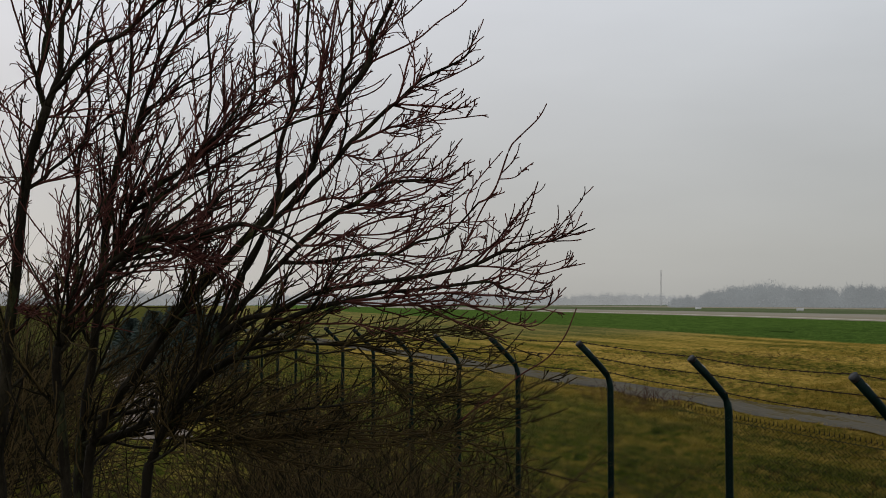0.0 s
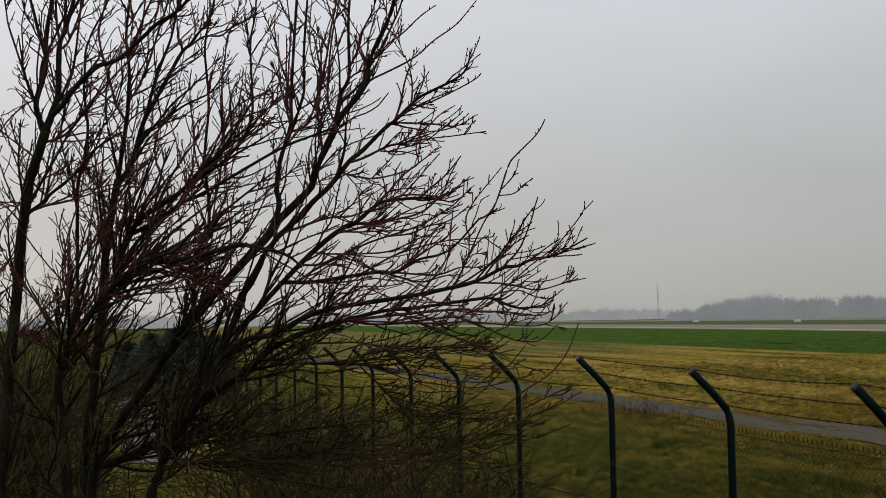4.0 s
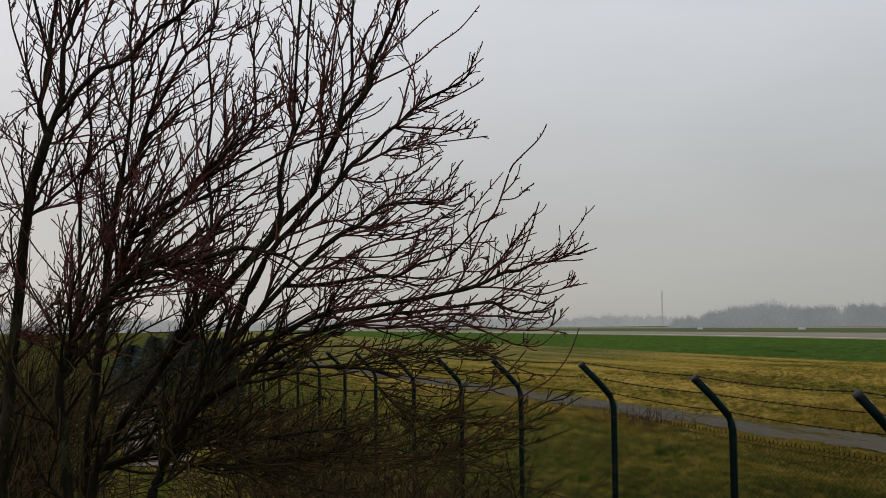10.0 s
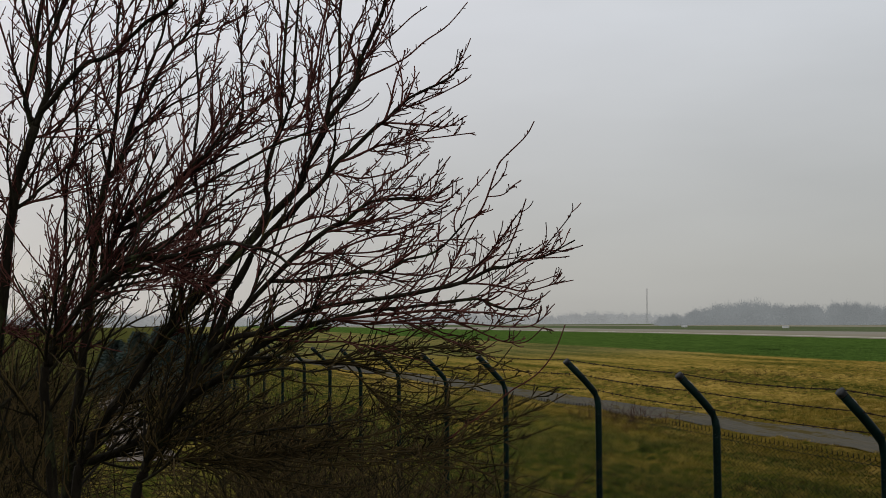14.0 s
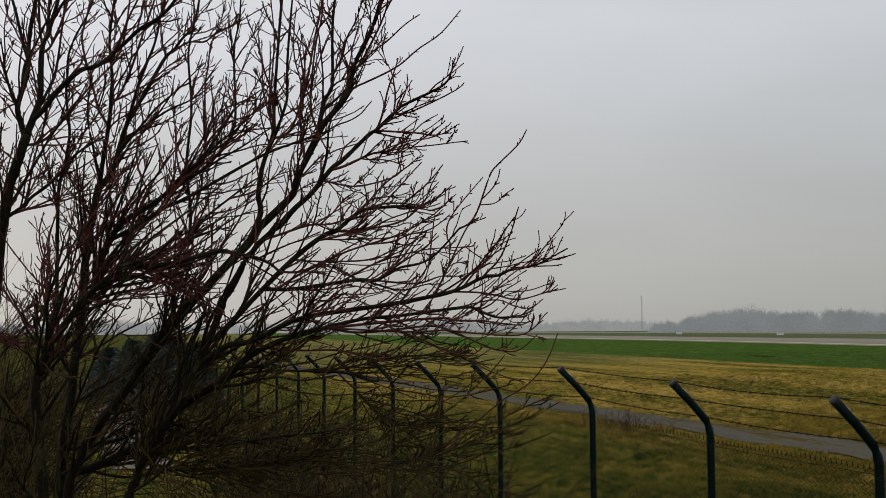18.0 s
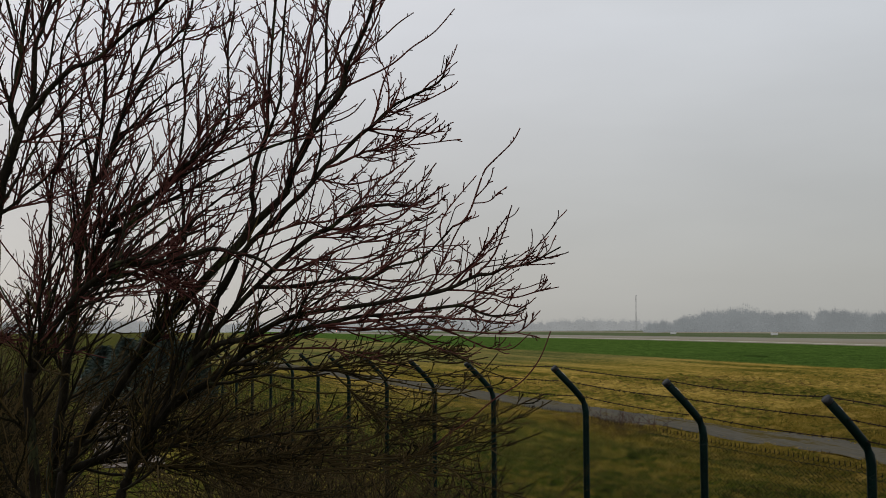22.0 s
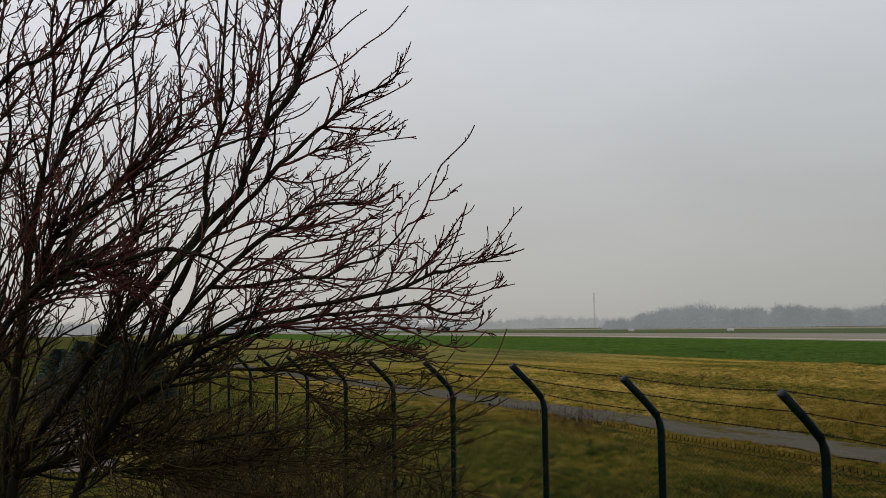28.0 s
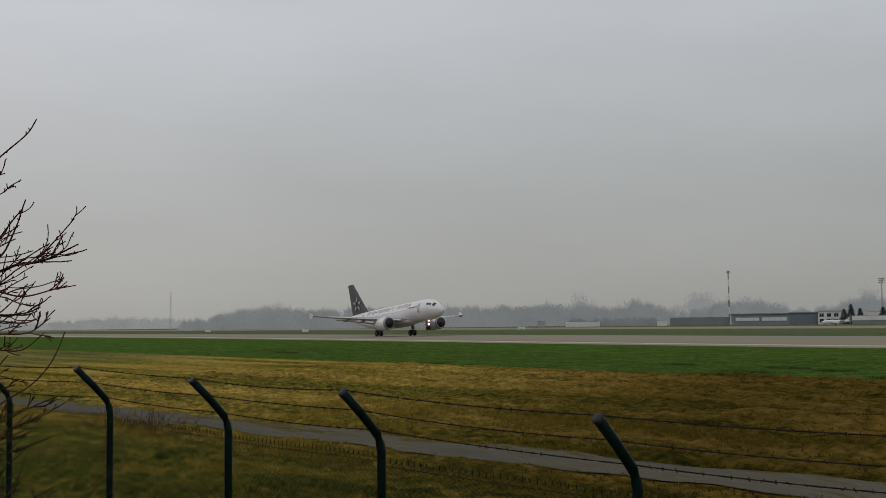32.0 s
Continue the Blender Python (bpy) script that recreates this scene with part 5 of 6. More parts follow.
tufts("grass_tufts", "dry grass along the verges of the service road", 9000, (-60, 0), (9, 22), 0.13, "straw", 26, lambda x, y: np.abs(np.abs(y - road_mid(x)) - 1.2) < 0.28)
tufts("grass_tufts", "green grass of the runway strip", 5000, (-110, -25), (45.2, 62), 0.14, "rush", 25)
for i, (x, y, w) in enumerate(((-96.4, 53.0, 2.2), (-64.4, 46.4, 2.5), (-46.9, 52.7, 1.6), (-38.4, 48.3, 2.0), (-38.6, 52.3, 1.6), (-35.2, 51.5, 1.4), (-28.9, 47.5, 1.8))):
    tufts("rush_clump", "dark green clump of rushes in the runway strip", 150, (x - w, x + w), (y - 0.6, y + 0.6), 0.22, "rush", 90 + i, lambda a, b: ((a - x) / w) ** 2 + ((b - y) / 0.6) ** 2 < 0.9)
thicket("undergrowth", "dark leafless shrubs between the fence and the footpath", (-46.0, -28.0), (-7.0, 2.0), 300, 2.2, "bramble", 14, 0.014, 0.7)
thicket("dead_weeds", "low reddish-brown dead weeds beside the service road", (-34.0, -28.5), (11.2, 13.4), 150, 0.7, "weeds", 15, 0.005)


# ---- the path and conifers on the public side ----
def path_mid(x):
    return -0.6 + 0.085 * (x + 23)


strip("footpath", np.arange(-80, -24.5, 1.5), lambda x: path_mid(x) - 0.7 + 0.1 * math.sin(x * 0.9), lambda x: path_mid(x) + 0.65 + 0.1 * math.sin(x * 0.7 + 1), 0.03, "gravel", "pale gravel footpath", "path", 3)


def conifer(x, y, height, width, seed, label="dark green conifer", group="", needles="conifer"):
    g = np.random.default_rng(seed)
    z0 = float(ground_height(x, y))
    t = thing("conifer", label, "tree", group, pose(x, y, z0))
    tube("trunk", [(0, 0, -0.2), (0, 0, height * 0.5), (0, 0, height * 0.95)], width * 0.06, 0.02, "bark", t, 7)
    n = 4200
    hz = g.uniform(0.03, 1.0, n) ** 0.8
    a = g.uniform(0, 2 * np.pi, n)
    lobes = 1 + 0.22 * np.sin(a * 3 + hz * 9) + 0.12 * np.sin(a * 7 - hz * 23)
    lobes = lobes + 0.16 * np.sin(a * 5 + seed + hz * 15)
    rad = width * 0.5 * (1.02 - hz) ** 0.85 * (0.75 + 0.25 * smoothstep(0, 0.25, hz)) * lobes * g.uniform(0.4, 1.1, n)
    c = np.stack([np.cos(a) * rad, np.sin(a) * rad, hz * height - rad * 0.18], axis=-1)
    out = unit(np.stack([np.cos(a), np.sin(a), g.uniform(-0.7, 0.4, n)], axis=-1))
    side = unit(np.cross(out, g.normal(0, 1, (n, 3))))
    s = width * 0.06
    v = np.stack([c + side * s * 0.4, c - side * s * 0.4, c + out * s * 2.0], axis=1).reshape(-1, 3)
    mesh_object("crown", v, np.arange(len(v)).reshape(-1, 3), needles, t)
    return t


for i, (x, y, h, w) in enumerate(((-50, -2.9, 2.3, 2.4), (-49, -1.9, 2.6, 2.6), (-50, -1.0, 2.8, 2.8), (-48.5, -0.2, 2.7, 2.8), (-47.5, 0.6, 2.5, 2.4))):
    conifer(x, y, h, w, 40 + i, "dark bluish-green bushy conifer beside the footpath", "conifers by the footpath")
leaf_rng = np.random.default_rng(5)
lv = []
for _ in range(420):
    c = np.array([-25.6 + leaf_rng.normal(0, 0.16), 2.35 + leaf_rng.normal(0, 0.16), 0.05 + abs(leaf_rng.normal(0, 0.16))])
    d1, d2 = leaf_rng.normal(0, 0.05, 3), leaf_rng.normal(0, 0.04, 3)
    lv += [c - d1, c + d2, c + d1]
tagged(mesh_object("fallen_leaves", lv, np.arange(len(lv)).reshape(-1, 3), "leaf"), "small heap of orange dead leaves", "leaves", kind="stuff")


# ---- the backdrop: distant woods in the mist ----
def woods(name, label, az_range, dist, dist_spread, heights, count, material, seed, profile=None, base_z=0.6, detail=800):
    """Winter trees far off: trunks, limbs and many thin twig clumps with gaps between them."""
    g = np.random.default_rng(seed)
    tri = []
    for i in range(count):
        az = radians(g.uniform(*az_range))
        d = dist + g.uniform(-dist_spread, dist_spread)
        x, y = d * math.sin(az), d * math.cos(az)
        h = g.uniform(*heights)
        if profile:
            h *= profile(math.degrees(az))
        w = h * g.uniform(0.28, 0.42)
        # the close-set heart of the crown
        la, lo = np.meshgrid(np.linspace(0, np.pi, 9), np.linspace(0, 2 * np.pi, 13), indexing="ij")
        r = 0.52 * (1 + 0.2 * np.sin(lo * 3 + i) * np.sin(la) + 0.15 * np.sin(la * 7 + i) + g.normal(0, 0.12, la.shape) * np.sin(la))
        r[:, -1] = r[:, 0]
        heart = np.stack([x + w * r * np.sin(la) * np.cos(lo), y + w * r * np.sin(la) * np.sin(lo), base_z + h * 0.42 + h * 0.47 * r * np.cos(la)], axis=-1)
        p, q, u, v = heart[:-1, :-1], heart[1:, :-1], heart[1:, 1:], heart[:-1, 1:]
        tri.append(np.stack([p, q, u, p, u, v], axis=2).reshape(-1, 3))
        # twigs that fan out and up, thinner towards the outline
        n = detail
        ph, th = np.arccos(g.uniform(-0.8, 1, n)), g.uniform(0, 2 * np.pi, n)
        rr = (0.25 + 0.6 * g.uniform(0, 1, n) ** 0.9) * (1 + 0.16 * np.sin(th * 3 + i) + 0.12 * np.sin(ph * 7 + i))
        out = np.stack([np.sin(ph) * np.cos(th), np.sin(ph) * np.sin(th), np.cos(ph)], axis=-1)
        c = np.stack([x + w * rr * out[:, 0], y + w * rr * out[:, 1], base_z + h * 0.45 + h * 0.5 * rr * out[:, 2]], axis=-1)
        way = unit(out * np.array([0.7, 0.7, 0.8]) + np.array([0, 0, 0.5]) + g.normal(0, 0.35, (n, 3))) * (h * g.uniform(0.05, 0.15, n))[:, None]
        wide = unit(np.cross(way, g.normal(0, 1, (n, 3)))) * h * 0.006
        tri.append(np.stack([c - wide, c + wide, c + way], axis=1).reshape(-1, 3))
        k = 190
        s = h * 0.02
        low = np.stack([np.full(k, x) + g.normal(0, w * 0.9, k), np.full(k, y) + g.normal(0, w * 0.9, k), base_z + g.uniform(0, 0.45, k) * h], axis=-1)
        b1, b2 = g.normal(0, s * 2.8, (k, 3)), g.normal(0, s * 1.7, (k, 3))
        tri.append(np.stack([low - b1, low + b2, low + b1], axis=1).reshape(-1, 3))
    v = np.vstack(tri)
    ob = mesh_object(name, v, np.arange(len(v)).reshape(-1, 3), material)
    return tagged(ob, label, "woods", kind="stuff")


def wood_line(az):
    """How tall the wood stands along the horizon."""
    return 0.86 + 0.10 * math.sin(az * 0.9 + 0.8) * math.sin(az * 0.37) + 0.10 * math.exp(-((az + 62.0) / 0.9) ** 2) - 0.35 * float(smoothstep(-63.5, -66.5, az))


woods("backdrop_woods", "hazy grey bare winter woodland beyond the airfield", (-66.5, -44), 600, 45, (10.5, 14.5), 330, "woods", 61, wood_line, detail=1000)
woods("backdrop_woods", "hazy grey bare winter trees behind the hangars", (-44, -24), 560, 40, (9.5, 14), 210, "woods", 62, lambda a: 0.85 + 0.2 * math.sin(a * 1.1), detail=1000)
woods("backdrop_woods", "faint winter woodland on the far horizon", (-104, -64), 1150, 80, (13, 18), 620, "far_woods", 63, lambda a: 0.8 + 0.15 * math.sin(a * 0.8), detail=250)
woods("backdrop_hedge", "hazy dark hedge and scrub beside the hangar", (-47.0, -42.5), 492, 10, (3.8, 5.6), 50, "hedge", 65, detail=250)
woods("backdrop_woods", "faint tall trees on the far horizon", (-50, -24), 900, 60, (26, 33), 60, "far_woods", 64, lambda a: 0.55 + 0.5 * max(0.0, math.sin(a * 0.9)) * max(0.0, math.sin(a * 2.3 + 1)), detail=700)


# ---- masts ----
def lattice_mast(x, y, top, half, bands, label):
    t = thing("radio_mast", label, "mast", at=pose(x, y, 0))
    n = 8
    for k in range(n):
        z0, z1 = top * k / n, top * (k + 1) / n
        bm = bmesh.new()
        for sx in (-1, 1):
            for sy in (-1, 1):
                box(bm, (sx * half - 0.04, sy * half - 0.04, z0), (sx * half + 0.04, sy * half + 0.04, z1))
        m = 4
        for j in range(m):
            za, zb = z0 + (z1 - z0) * j / m, z0 + (z1 - z0) * (j + 1) / m
            for sx in (-1, 1):
                box(bm, (sx * half - 0.03, -half, za), (sx * half + 0.03, half, za + 0.09))
                box(bm, (-half, sx * half - 0.03, (za + zb) / 2), (half, sx * half + 0.03, (za + zb) / 2 + 0.09))
        part("section", bm, bands[k % len(bands)], t)
    return t


mast_a = lattice_mast(-828, 352, 29, 0.4, ("mast_grey",), "slender hazy grey radio mast far off")
mast_b = lattice_mast(-297.3, 364.1, 22.0, 0.15, ("plaster", "mast_red"), "red and white banded lattice mast behind the hangars")
bm = bmesh.new()
box(bm, (-0.7, -0.7, 21.9), (0.7, 0.7, 22.05))
box(bm, (-0.5, -0.4, 22.05), (-0.1, 0.4, 22.9))
box(bm, (0.15, -0.4, 22.05), (0.5, 0.4, 22.7))
part("lamp_head", bm, "mast_grey", mast_b)


def floodlight_mast(x, y, top):
    t = thing("floodlight_mast", "grey apron floodlight mast", "mast", at=pose(x, y, 0))
    tube("pole", [(0, 0, 0), (0, 0, top * 0.5), (0, 0, top)], 0.45, 0.28, "mast_grey", t, 10)
    bm = bmesh.new()
    for sx in (-1.0, -0.33, 0.33, 1.0):
        for z in (top - 1.2, top - 0.4, top + 0.4):
            box(bm, (sx - 0.22, -0.3, z - 0.2), (sx + 0.22, 0.3, z + 0.2))
    box(bm, (-1.2, -0.08, top - 0.3), (1.2, 0.08, top - 0.1))
    part("lamp_head", bm, "mast_grey", t)


floodlight_mast(-250.5, 397.7, 18.0)


# ---- buildings beyond the taxiway ----
def facing(x, y, z):
    """A frame at a place whose -y side faces the viewer."""
    return Matrix.Translation((x, y, z)) @ Matrix.Rotation(math.atan2(-x, y), 4, "Z")


def long_hangar():
    mid = Vector((-287.8, 357.5, 0.9))
    t = thing("hangar", "long low blue-grey hangar with pale door panels", "hangar", at=facing(*mid))
    h = 4.1
    for x0, x1, z, material in ((-2.4, 19.4, h, "shed"), (19.4, 31.5, h + 0.25, "shed_dark")):
        bm = bmesh.new()
        box(bm, (x0, 0, -0.5), (x1, 16, z), 0.05)
        part("wall", bm, material, t)
        bm = bmesh.new()
        box(bm, (x0 - 0.3, -0.5, z), (x1 + (0.3 if x1 > 20 else -0.3), 16.5, z + 0.4), 0.05)
        part("roof", bm, "shed_dark", t)
        for k in range(int((x1 - x0) / 3)):
            bm = bmesh.new()
            xx = x0 + 1.5 + k * 3
            box(bm, (xx - 0.08, -0.1, -0.3), (xx + 0.08, 0.04, z))
            part("rib", bm, material, t)
    for x0, x1 in ((-0.8, 8.1), (9.1, 18.4)):
        bm = bmesh.new()
        box(bm, (x0, -0.22, 1.6), (x1, 0.1, 2.9), 0.03)
        panel = part("door", bm, "plaster", t)
        for k in range(1, 4):
            bm = bmesh.new()
            xx = x0 + (x1 - x0) * k / 4
            box(bm, (xx - 0.06, -0.28, 1.6), (xx + 0.06, -0.15, 2.9))
            part("door_post", bm, "mast_grey", panel)
    return t


long_hangar()


def office():
    t = thing("office_building", "white two-storey airport office with dark windows", "building", at=facing(-254.4, 371.2, 0.9))
    bm = bmesh.new()
    box(bm, (-5.3, 0, -0.4), (5.3, 9, 4.9), 0.04)
    part("wall", bm, "plaster", t)
    bm = bmesh.new()
    box(bm, (-5.6, -0.3, 4.9), (5.6, 9.3, 5.2), 0.04)
    part("roof", bm, "mast_grey", t)
    for z in (0.8, 2.9):
        for k in range(4):
            x = -4.0 + k * 2.6
            bm = bmesh.new()
            box(bm, (x - 0.75, -0.06, z), (x + 0.75, 0.08, z + 1.25))
            w = part("window", bm, "glass", t)
            bm = bmesh.new()
            box(bm, (x - 0.85, -0.12, z - 0.12), (x + 0.85, 0.0, z - 0.03))
            box(bm, (x - 0.04, -0.10, z), (x + 0.04, -0.02, z + 1.25))
            part("frame", bm, "plaster", w)
    bm = bmesh.new()
    box(bm, (-0.7, -0.08, 0.0), (0.5, 0.08, 2.2))
    part("door", bm, "shed", t)


office()


def block(name, label, category, x, y, z, half, depth, height, material, ribs=6, group="", fascia=0.0):
    """A container or cabin with ribbed sides and a roof edge."""
    t = thing(name, label, category, group, facing(x, y, z))
    bm = bmesh.new()
    box(bm, (-half, 0, 0), (half, depth, height), 0.04)
    part("body", bm, material, t)
    for k in range(ribs):
        xx = -half + 2 * half * (k + 0.5) / ribs
        bm = bmesh.new()
        box(bm, (xx - 0.08, -0.06, 0.15), (xx + 0.08, 0.02, height - 0.15))
        part("rib", bm, material, t)
    if fascia:
        bm = bmesh.new()
        box(bm, (-half, -0.12, height - fascia), (half, -0.07, height - 0.02))
        part("fascia", bm, "plaster", t, "white fascia band")
    bm = bmesh.new()
    box(bm, (-half - 0.1, -0.1, height), (half + 0.1, depth + 0.1, height + 0.12))
    part("roof", bm, "mast_grey", t)
    return t


block("shed", "long low dark green-grey shed beside the hangar", "shed", -302.5, 352.0, 0.9, 11.5, 9, 3.2, "shed_green", 14)
block("cabin", "long low grey building with a white fascia on the apron", "building", -232.8, 361.5, 0.9, 6.0, 3, 3.0, "shed_green", 6, "", 1.5)
block("cabin", "white storage container before the woodland", "container", -340.4, 324.1, 0.9, 7.0, 2.6, 2.1, "plaster")
block("cabin", "small pale grey shed before the woodland", "shed", -352.5, 312.2, 0.9, 1.6, 2.6, 2.3, "mast_grey", 3)
block("cabin", "white cabin with a sloped front beside the hangar", "cabin", -307.3, 335.5, 0.9, 2.0, 3.0, 2.3, "plaster", 3)
block("site_office", "white upper cabin behind the conifers", "cabin", -240.0, 378.0, 0.9, 4.0, 4, 4.6, "plaster", 4)
for i, (x, y, h, w) in enumerate(((-245.6, 365.2, 5.6, 3.6), (-243.6, 366.6, 7.4, 3.6), (-241.0, 368.4, 5.8, 3.4), (-234.0, 372.0, 6.2, 4.2))):
    conifer(x, y, h, w, 80 + i, "dark conifer beside the airport office", "conifers by the office", "far_conifer")


# ---- runway signs and edge lights ----
def edge_marker(x, y, half, label):
    t = thing("runway_sign", label, "sign", "runway signs", facing(x, y, float(ground_height(x, y))))
    bm = bmesh.new()
    box(bm, (-half, 0, 0.35), (half, 0.2, 1.05), 0.03)
    part("board", bm, "plaster", t)
    for sx in (-0.7, 0.7):
        bm = bmesh.new()
        box(bm, (sx * half - 0.05, 0.05, -0.1), (sx * half + 0.05, 0.15, 0.35))
        part("leg", bm, "steel", t)


for x, y in ((-290, 165), (-228, 195), (-363, 168)):
    edge_marker(x, y, 1.0, "low white runway sign in the grass")


# ---- the airliner ----
def build_airliner():
    """Twin-engined narrow-body; x forward, y to its left, origin on the ground between the main wheels."""
    plane = thing("airliner", "white twin-engined airliner with charcoal tail fin lifting off", "airplane")
    sides = 28

    def lathe(name, rings, material, parent, axis_y=0.0, label="", squash=1.0):
        v, f = [], []
        for x, z, r in rings:
            for s in range(sides):
                a = 2 * math.pi * s / sides
                v.append((x, axis_y + r * math.cos(a), z + r * squash * math.sin(a)))
        k = len(rings)
        for i in range(k - 1):
            for s in range(sides):
                s2 = (s + 1) % sides
                f.append((i * sides + s, i * sides + s2, (i + 1) * sides + s2, (i + 1) * sides + s))
        f.append(tuple(range(sides))[::-1])
        f.append(tuple((k - 1) * sides + s for s in range(sides)))
        return mesh_object(name, v, f, material, parent, label, smooth=True)

    C = 3.72
    body = [(16.1, C - 0.55, 0.06), (15.9, C - 0.52, 0.42), (15.5, C - 0.46, 0.78), (14.9, C - 0.36, 1.12), (14.0, C - 0.2, 1.48), (12.9, C - 0.06, 1.78), (11.6, C, 1.94), (10.0, C, 1.98), (6.0, C, 1.98), (1.0, C, 1.98), (-4.0, C, 1.98), (-6.5, C + 0.05, 1.93), (-9.0, C + 0.3, 1.68), (-11.5, C + 0.62, 1.34), (-14.0, C + 0.95, 0.92), (-16.3, C + 1.22, 0.5), (-17.5, C + 1.34, 0.2)]
    fus = lathe("fuselage", body, "paint_white", plane, label="white fuselage")

    def radius_at(x):
        for (xa, za, ra), (xb, zb, rb) in zip(body[:-1], body[1:]):
            if xb <= x <= xa:
                t = (xa - x) / (xa - xb)
                return za + (zb - za) * t, ra + (rb - ra) * t
        return C, 1.9

    def skin_patch(name, x0, x1, a0, a1, material, parent, side, proud=0.012, n=3, slant=0.0):
        """A thin patch lying on the fuselage between two stations and two angles above its middle."""
        v, f = [], []
        for i in range(2):
            for k in range(n + 1):
                a = radians(a0 + (a1 - a0) * k / n)
                x = (x0, x1)[i] + slant * k / n
                z, r = radius_at(x)
                for p in (proud, -0.03):
                    v.append((x, side * (r + p) * math.cos(a), z + (r + p) * math.sin(a)))
        w = 2 * (n + 1)
        for k in range(n):
            o, i = 2 * k, 2 * k + 1
            f += [(o, o + 2, w + o + 2, w + o), (i, w + i, w + i + 2, i + 2), (o, w + o, w + i, i)][:2]
        f += [(0, 1, w + 1, w), (2 * n, w + 2 * n, w + 2 * n + 1, 2 * n + 1)]
        f += [(2 * k, 2 * k + 1, 2 * k + 3, 2 * k + 2) for k in range(n)] + [(w + 2 * k, w + 2 * k + 2, w + 2 * k + 3, w + 2 * k + 1) for k in range(n)]
        return mesh_object(name, v, f, material, parent)

    for side in (-1, 1):
        # flight deck windows
        for x0, x1, a0, a1 in ((14.3, 14.82, 33, 68), (13.6, 13.98, 30, 48), (13.05, 13.5, 29, 44)):
            tagged(skin_patch("cockpit_window", x0, x1, a0, a1, "glass", fus, side, 0.03, 6), "dark cockpit window")
        # cabin windows and doors
        for k in range(36):
            x = 9.6 - k * 0.52
            skin_patch("cabin_window", x - 0.10, x + 0.10, 9, 15, "paint_grey", fus, side, 0.006, 2)
        for x in (11.0, -9.2):
            tagged(skin_patch("door", x - 0.42, x + 0.42, -16, 38, "paint_grey", fus, side, 0.005, 5), "cabin door")
        # lettering on the upper side, as plain bars
        x = 8.0
        for k, w in enumerate((1.0, 1.0, 1.1, 1.0, 0, 1.1, 0.9, 0.9, 0.5, 1.1, 1.1, 1.0, 0.95)):
            if w:
                tilt = 0.22 * (k % 3 - 1)
                skin_patch("lettering", x - 0.26, x, 27, 55, "letter", fus, side, 0.01, 3, tilt)
                skin_patch("lettering", x - w, x - w + 0.24, 27 + 8 * (k % 2), 55, "letter", fus, side, 0.01, 3, -tilt)
                skin_patch("lettering", x - w + 0.26, x - 0.28, 39 + 9 * (k % 2), 45 + 9 * (k % 2), "letter", fus, side, 0.01, 1)
            x -= (w or 0.5) + 0.28
        skin_patch("lettering", 7.6, 10.4, 18, 24, "paint_dark", fus, side, 0.01, 1)

    def loft(name, sections, material, parent, label=""):
        """A wing-like body through aerofoil sections: (leading edge point, chord, thickness, up vector)."""
        prof = [(0, 0), (0.03, 0.35), (0.12, 0.75), (0.3, 1.0), (0.6, 0.7), (1.0, 0.04), (1.0, -0.04), (0.6, -0.4), (0.3, -0.6), (0.12, -0.5), (0.03, -0.28)]
        v, f, n = [], [], len(prof)
        for le, chord, thick, up in sections:
            for a, b in prof:
                p = Vector(le) + Vector((-a * chord, 0, 0)) + Vector(up) * (b * thick)
                v.append(tuple(p))
        for i in range(len(sections) - 1):
            for k in range(n):
                k2 = (k + 1) % n
                f.append((i * n + k, i * n + k2, (i + 1) * n + k2, (i + 1) * n + k))
        f.append(tuple(range(n))[::-1])
        f.append(tuple((len(sections) - 1) * n + k for k in range(n)))
        return mesh_object(name, v, f, material, parent, label, smooth=False)

    for side in (-1, 1):
        y = lambda d: side * d
        up = (0, 0, 1)
        wing = loft("wing", [((6.6, y(1.2), 2.55), 7.6, 0.50, up), ((4.6, y(5.6), 2.95), 4.7, 0.30, up), ((1.6, y(11.5), 3.5), 2.9, 0.19, up), ((-1.1, y(16.9), 4.05), 1.55, 0.1, up)], "paint_grey", plane, "pale grey swept wing")
        slat = loft("slat", [((6.05, y(2.6), 2.42), 0.55, 0.22, up), ((4.75, y(5.4), 2.74), 0.5, 0.18, up), ((1.75, y(11.4), 3.36), 0.38, 0.12, up), ((-0.85, y(16.2), 3.9), 0.28, 0.08, up)], "paint_white", wing)
        flap = loft("flap", [((-0.7, y(2.2), 2.2), 1.5, 0.16, up), ((-0.45, y(6.2), 2.72), 1.1, 0.12, up), ((-1.25, y(12.0), 3.3), 0.75, 0.08, up)], "paint_grey", wing)
        loft("wingtip_fence", [((-1.7, y(16.95), 3.6), 0.6, 0.04, (0, side, 0)), ((-1.2, y(16.95), 4.05), 1.5, 0.05, (0, side, 0)), ((-2.0, y(17.05), 4.7), 0.6, 0.04, (0, side, 0))], "paint_white", wing)
        for d, x in ((4.3, -0.2), (7.2, -0.6), (10.2, -1.0)):
            zz = 2.55 + 0.095 * (d - 1.2)
            lathe("flap_fairing", [(x + 1.6, zz - 0.2, 0.03), (x + 0.9, zz - 0.28, 0.2), (x - 0.3, zz - 0.3, 0.22), (x - 1.6, zz - 0.22, 0.04)], "paint_grey", wing, y(d))
        eng = lathe("engine", [(6.85, 1.80, 0.98), (6.95, 1.80, 1.06), (6.70, 1.80, 1.17), (6.00, 1.81, 1.22), (4.70, 1.83, 1.2), (3.70, 1.85, 1.08), (3.30, 1.85, 0.98)], "paint_white", plane, y(5.75), "white engine nacelle")
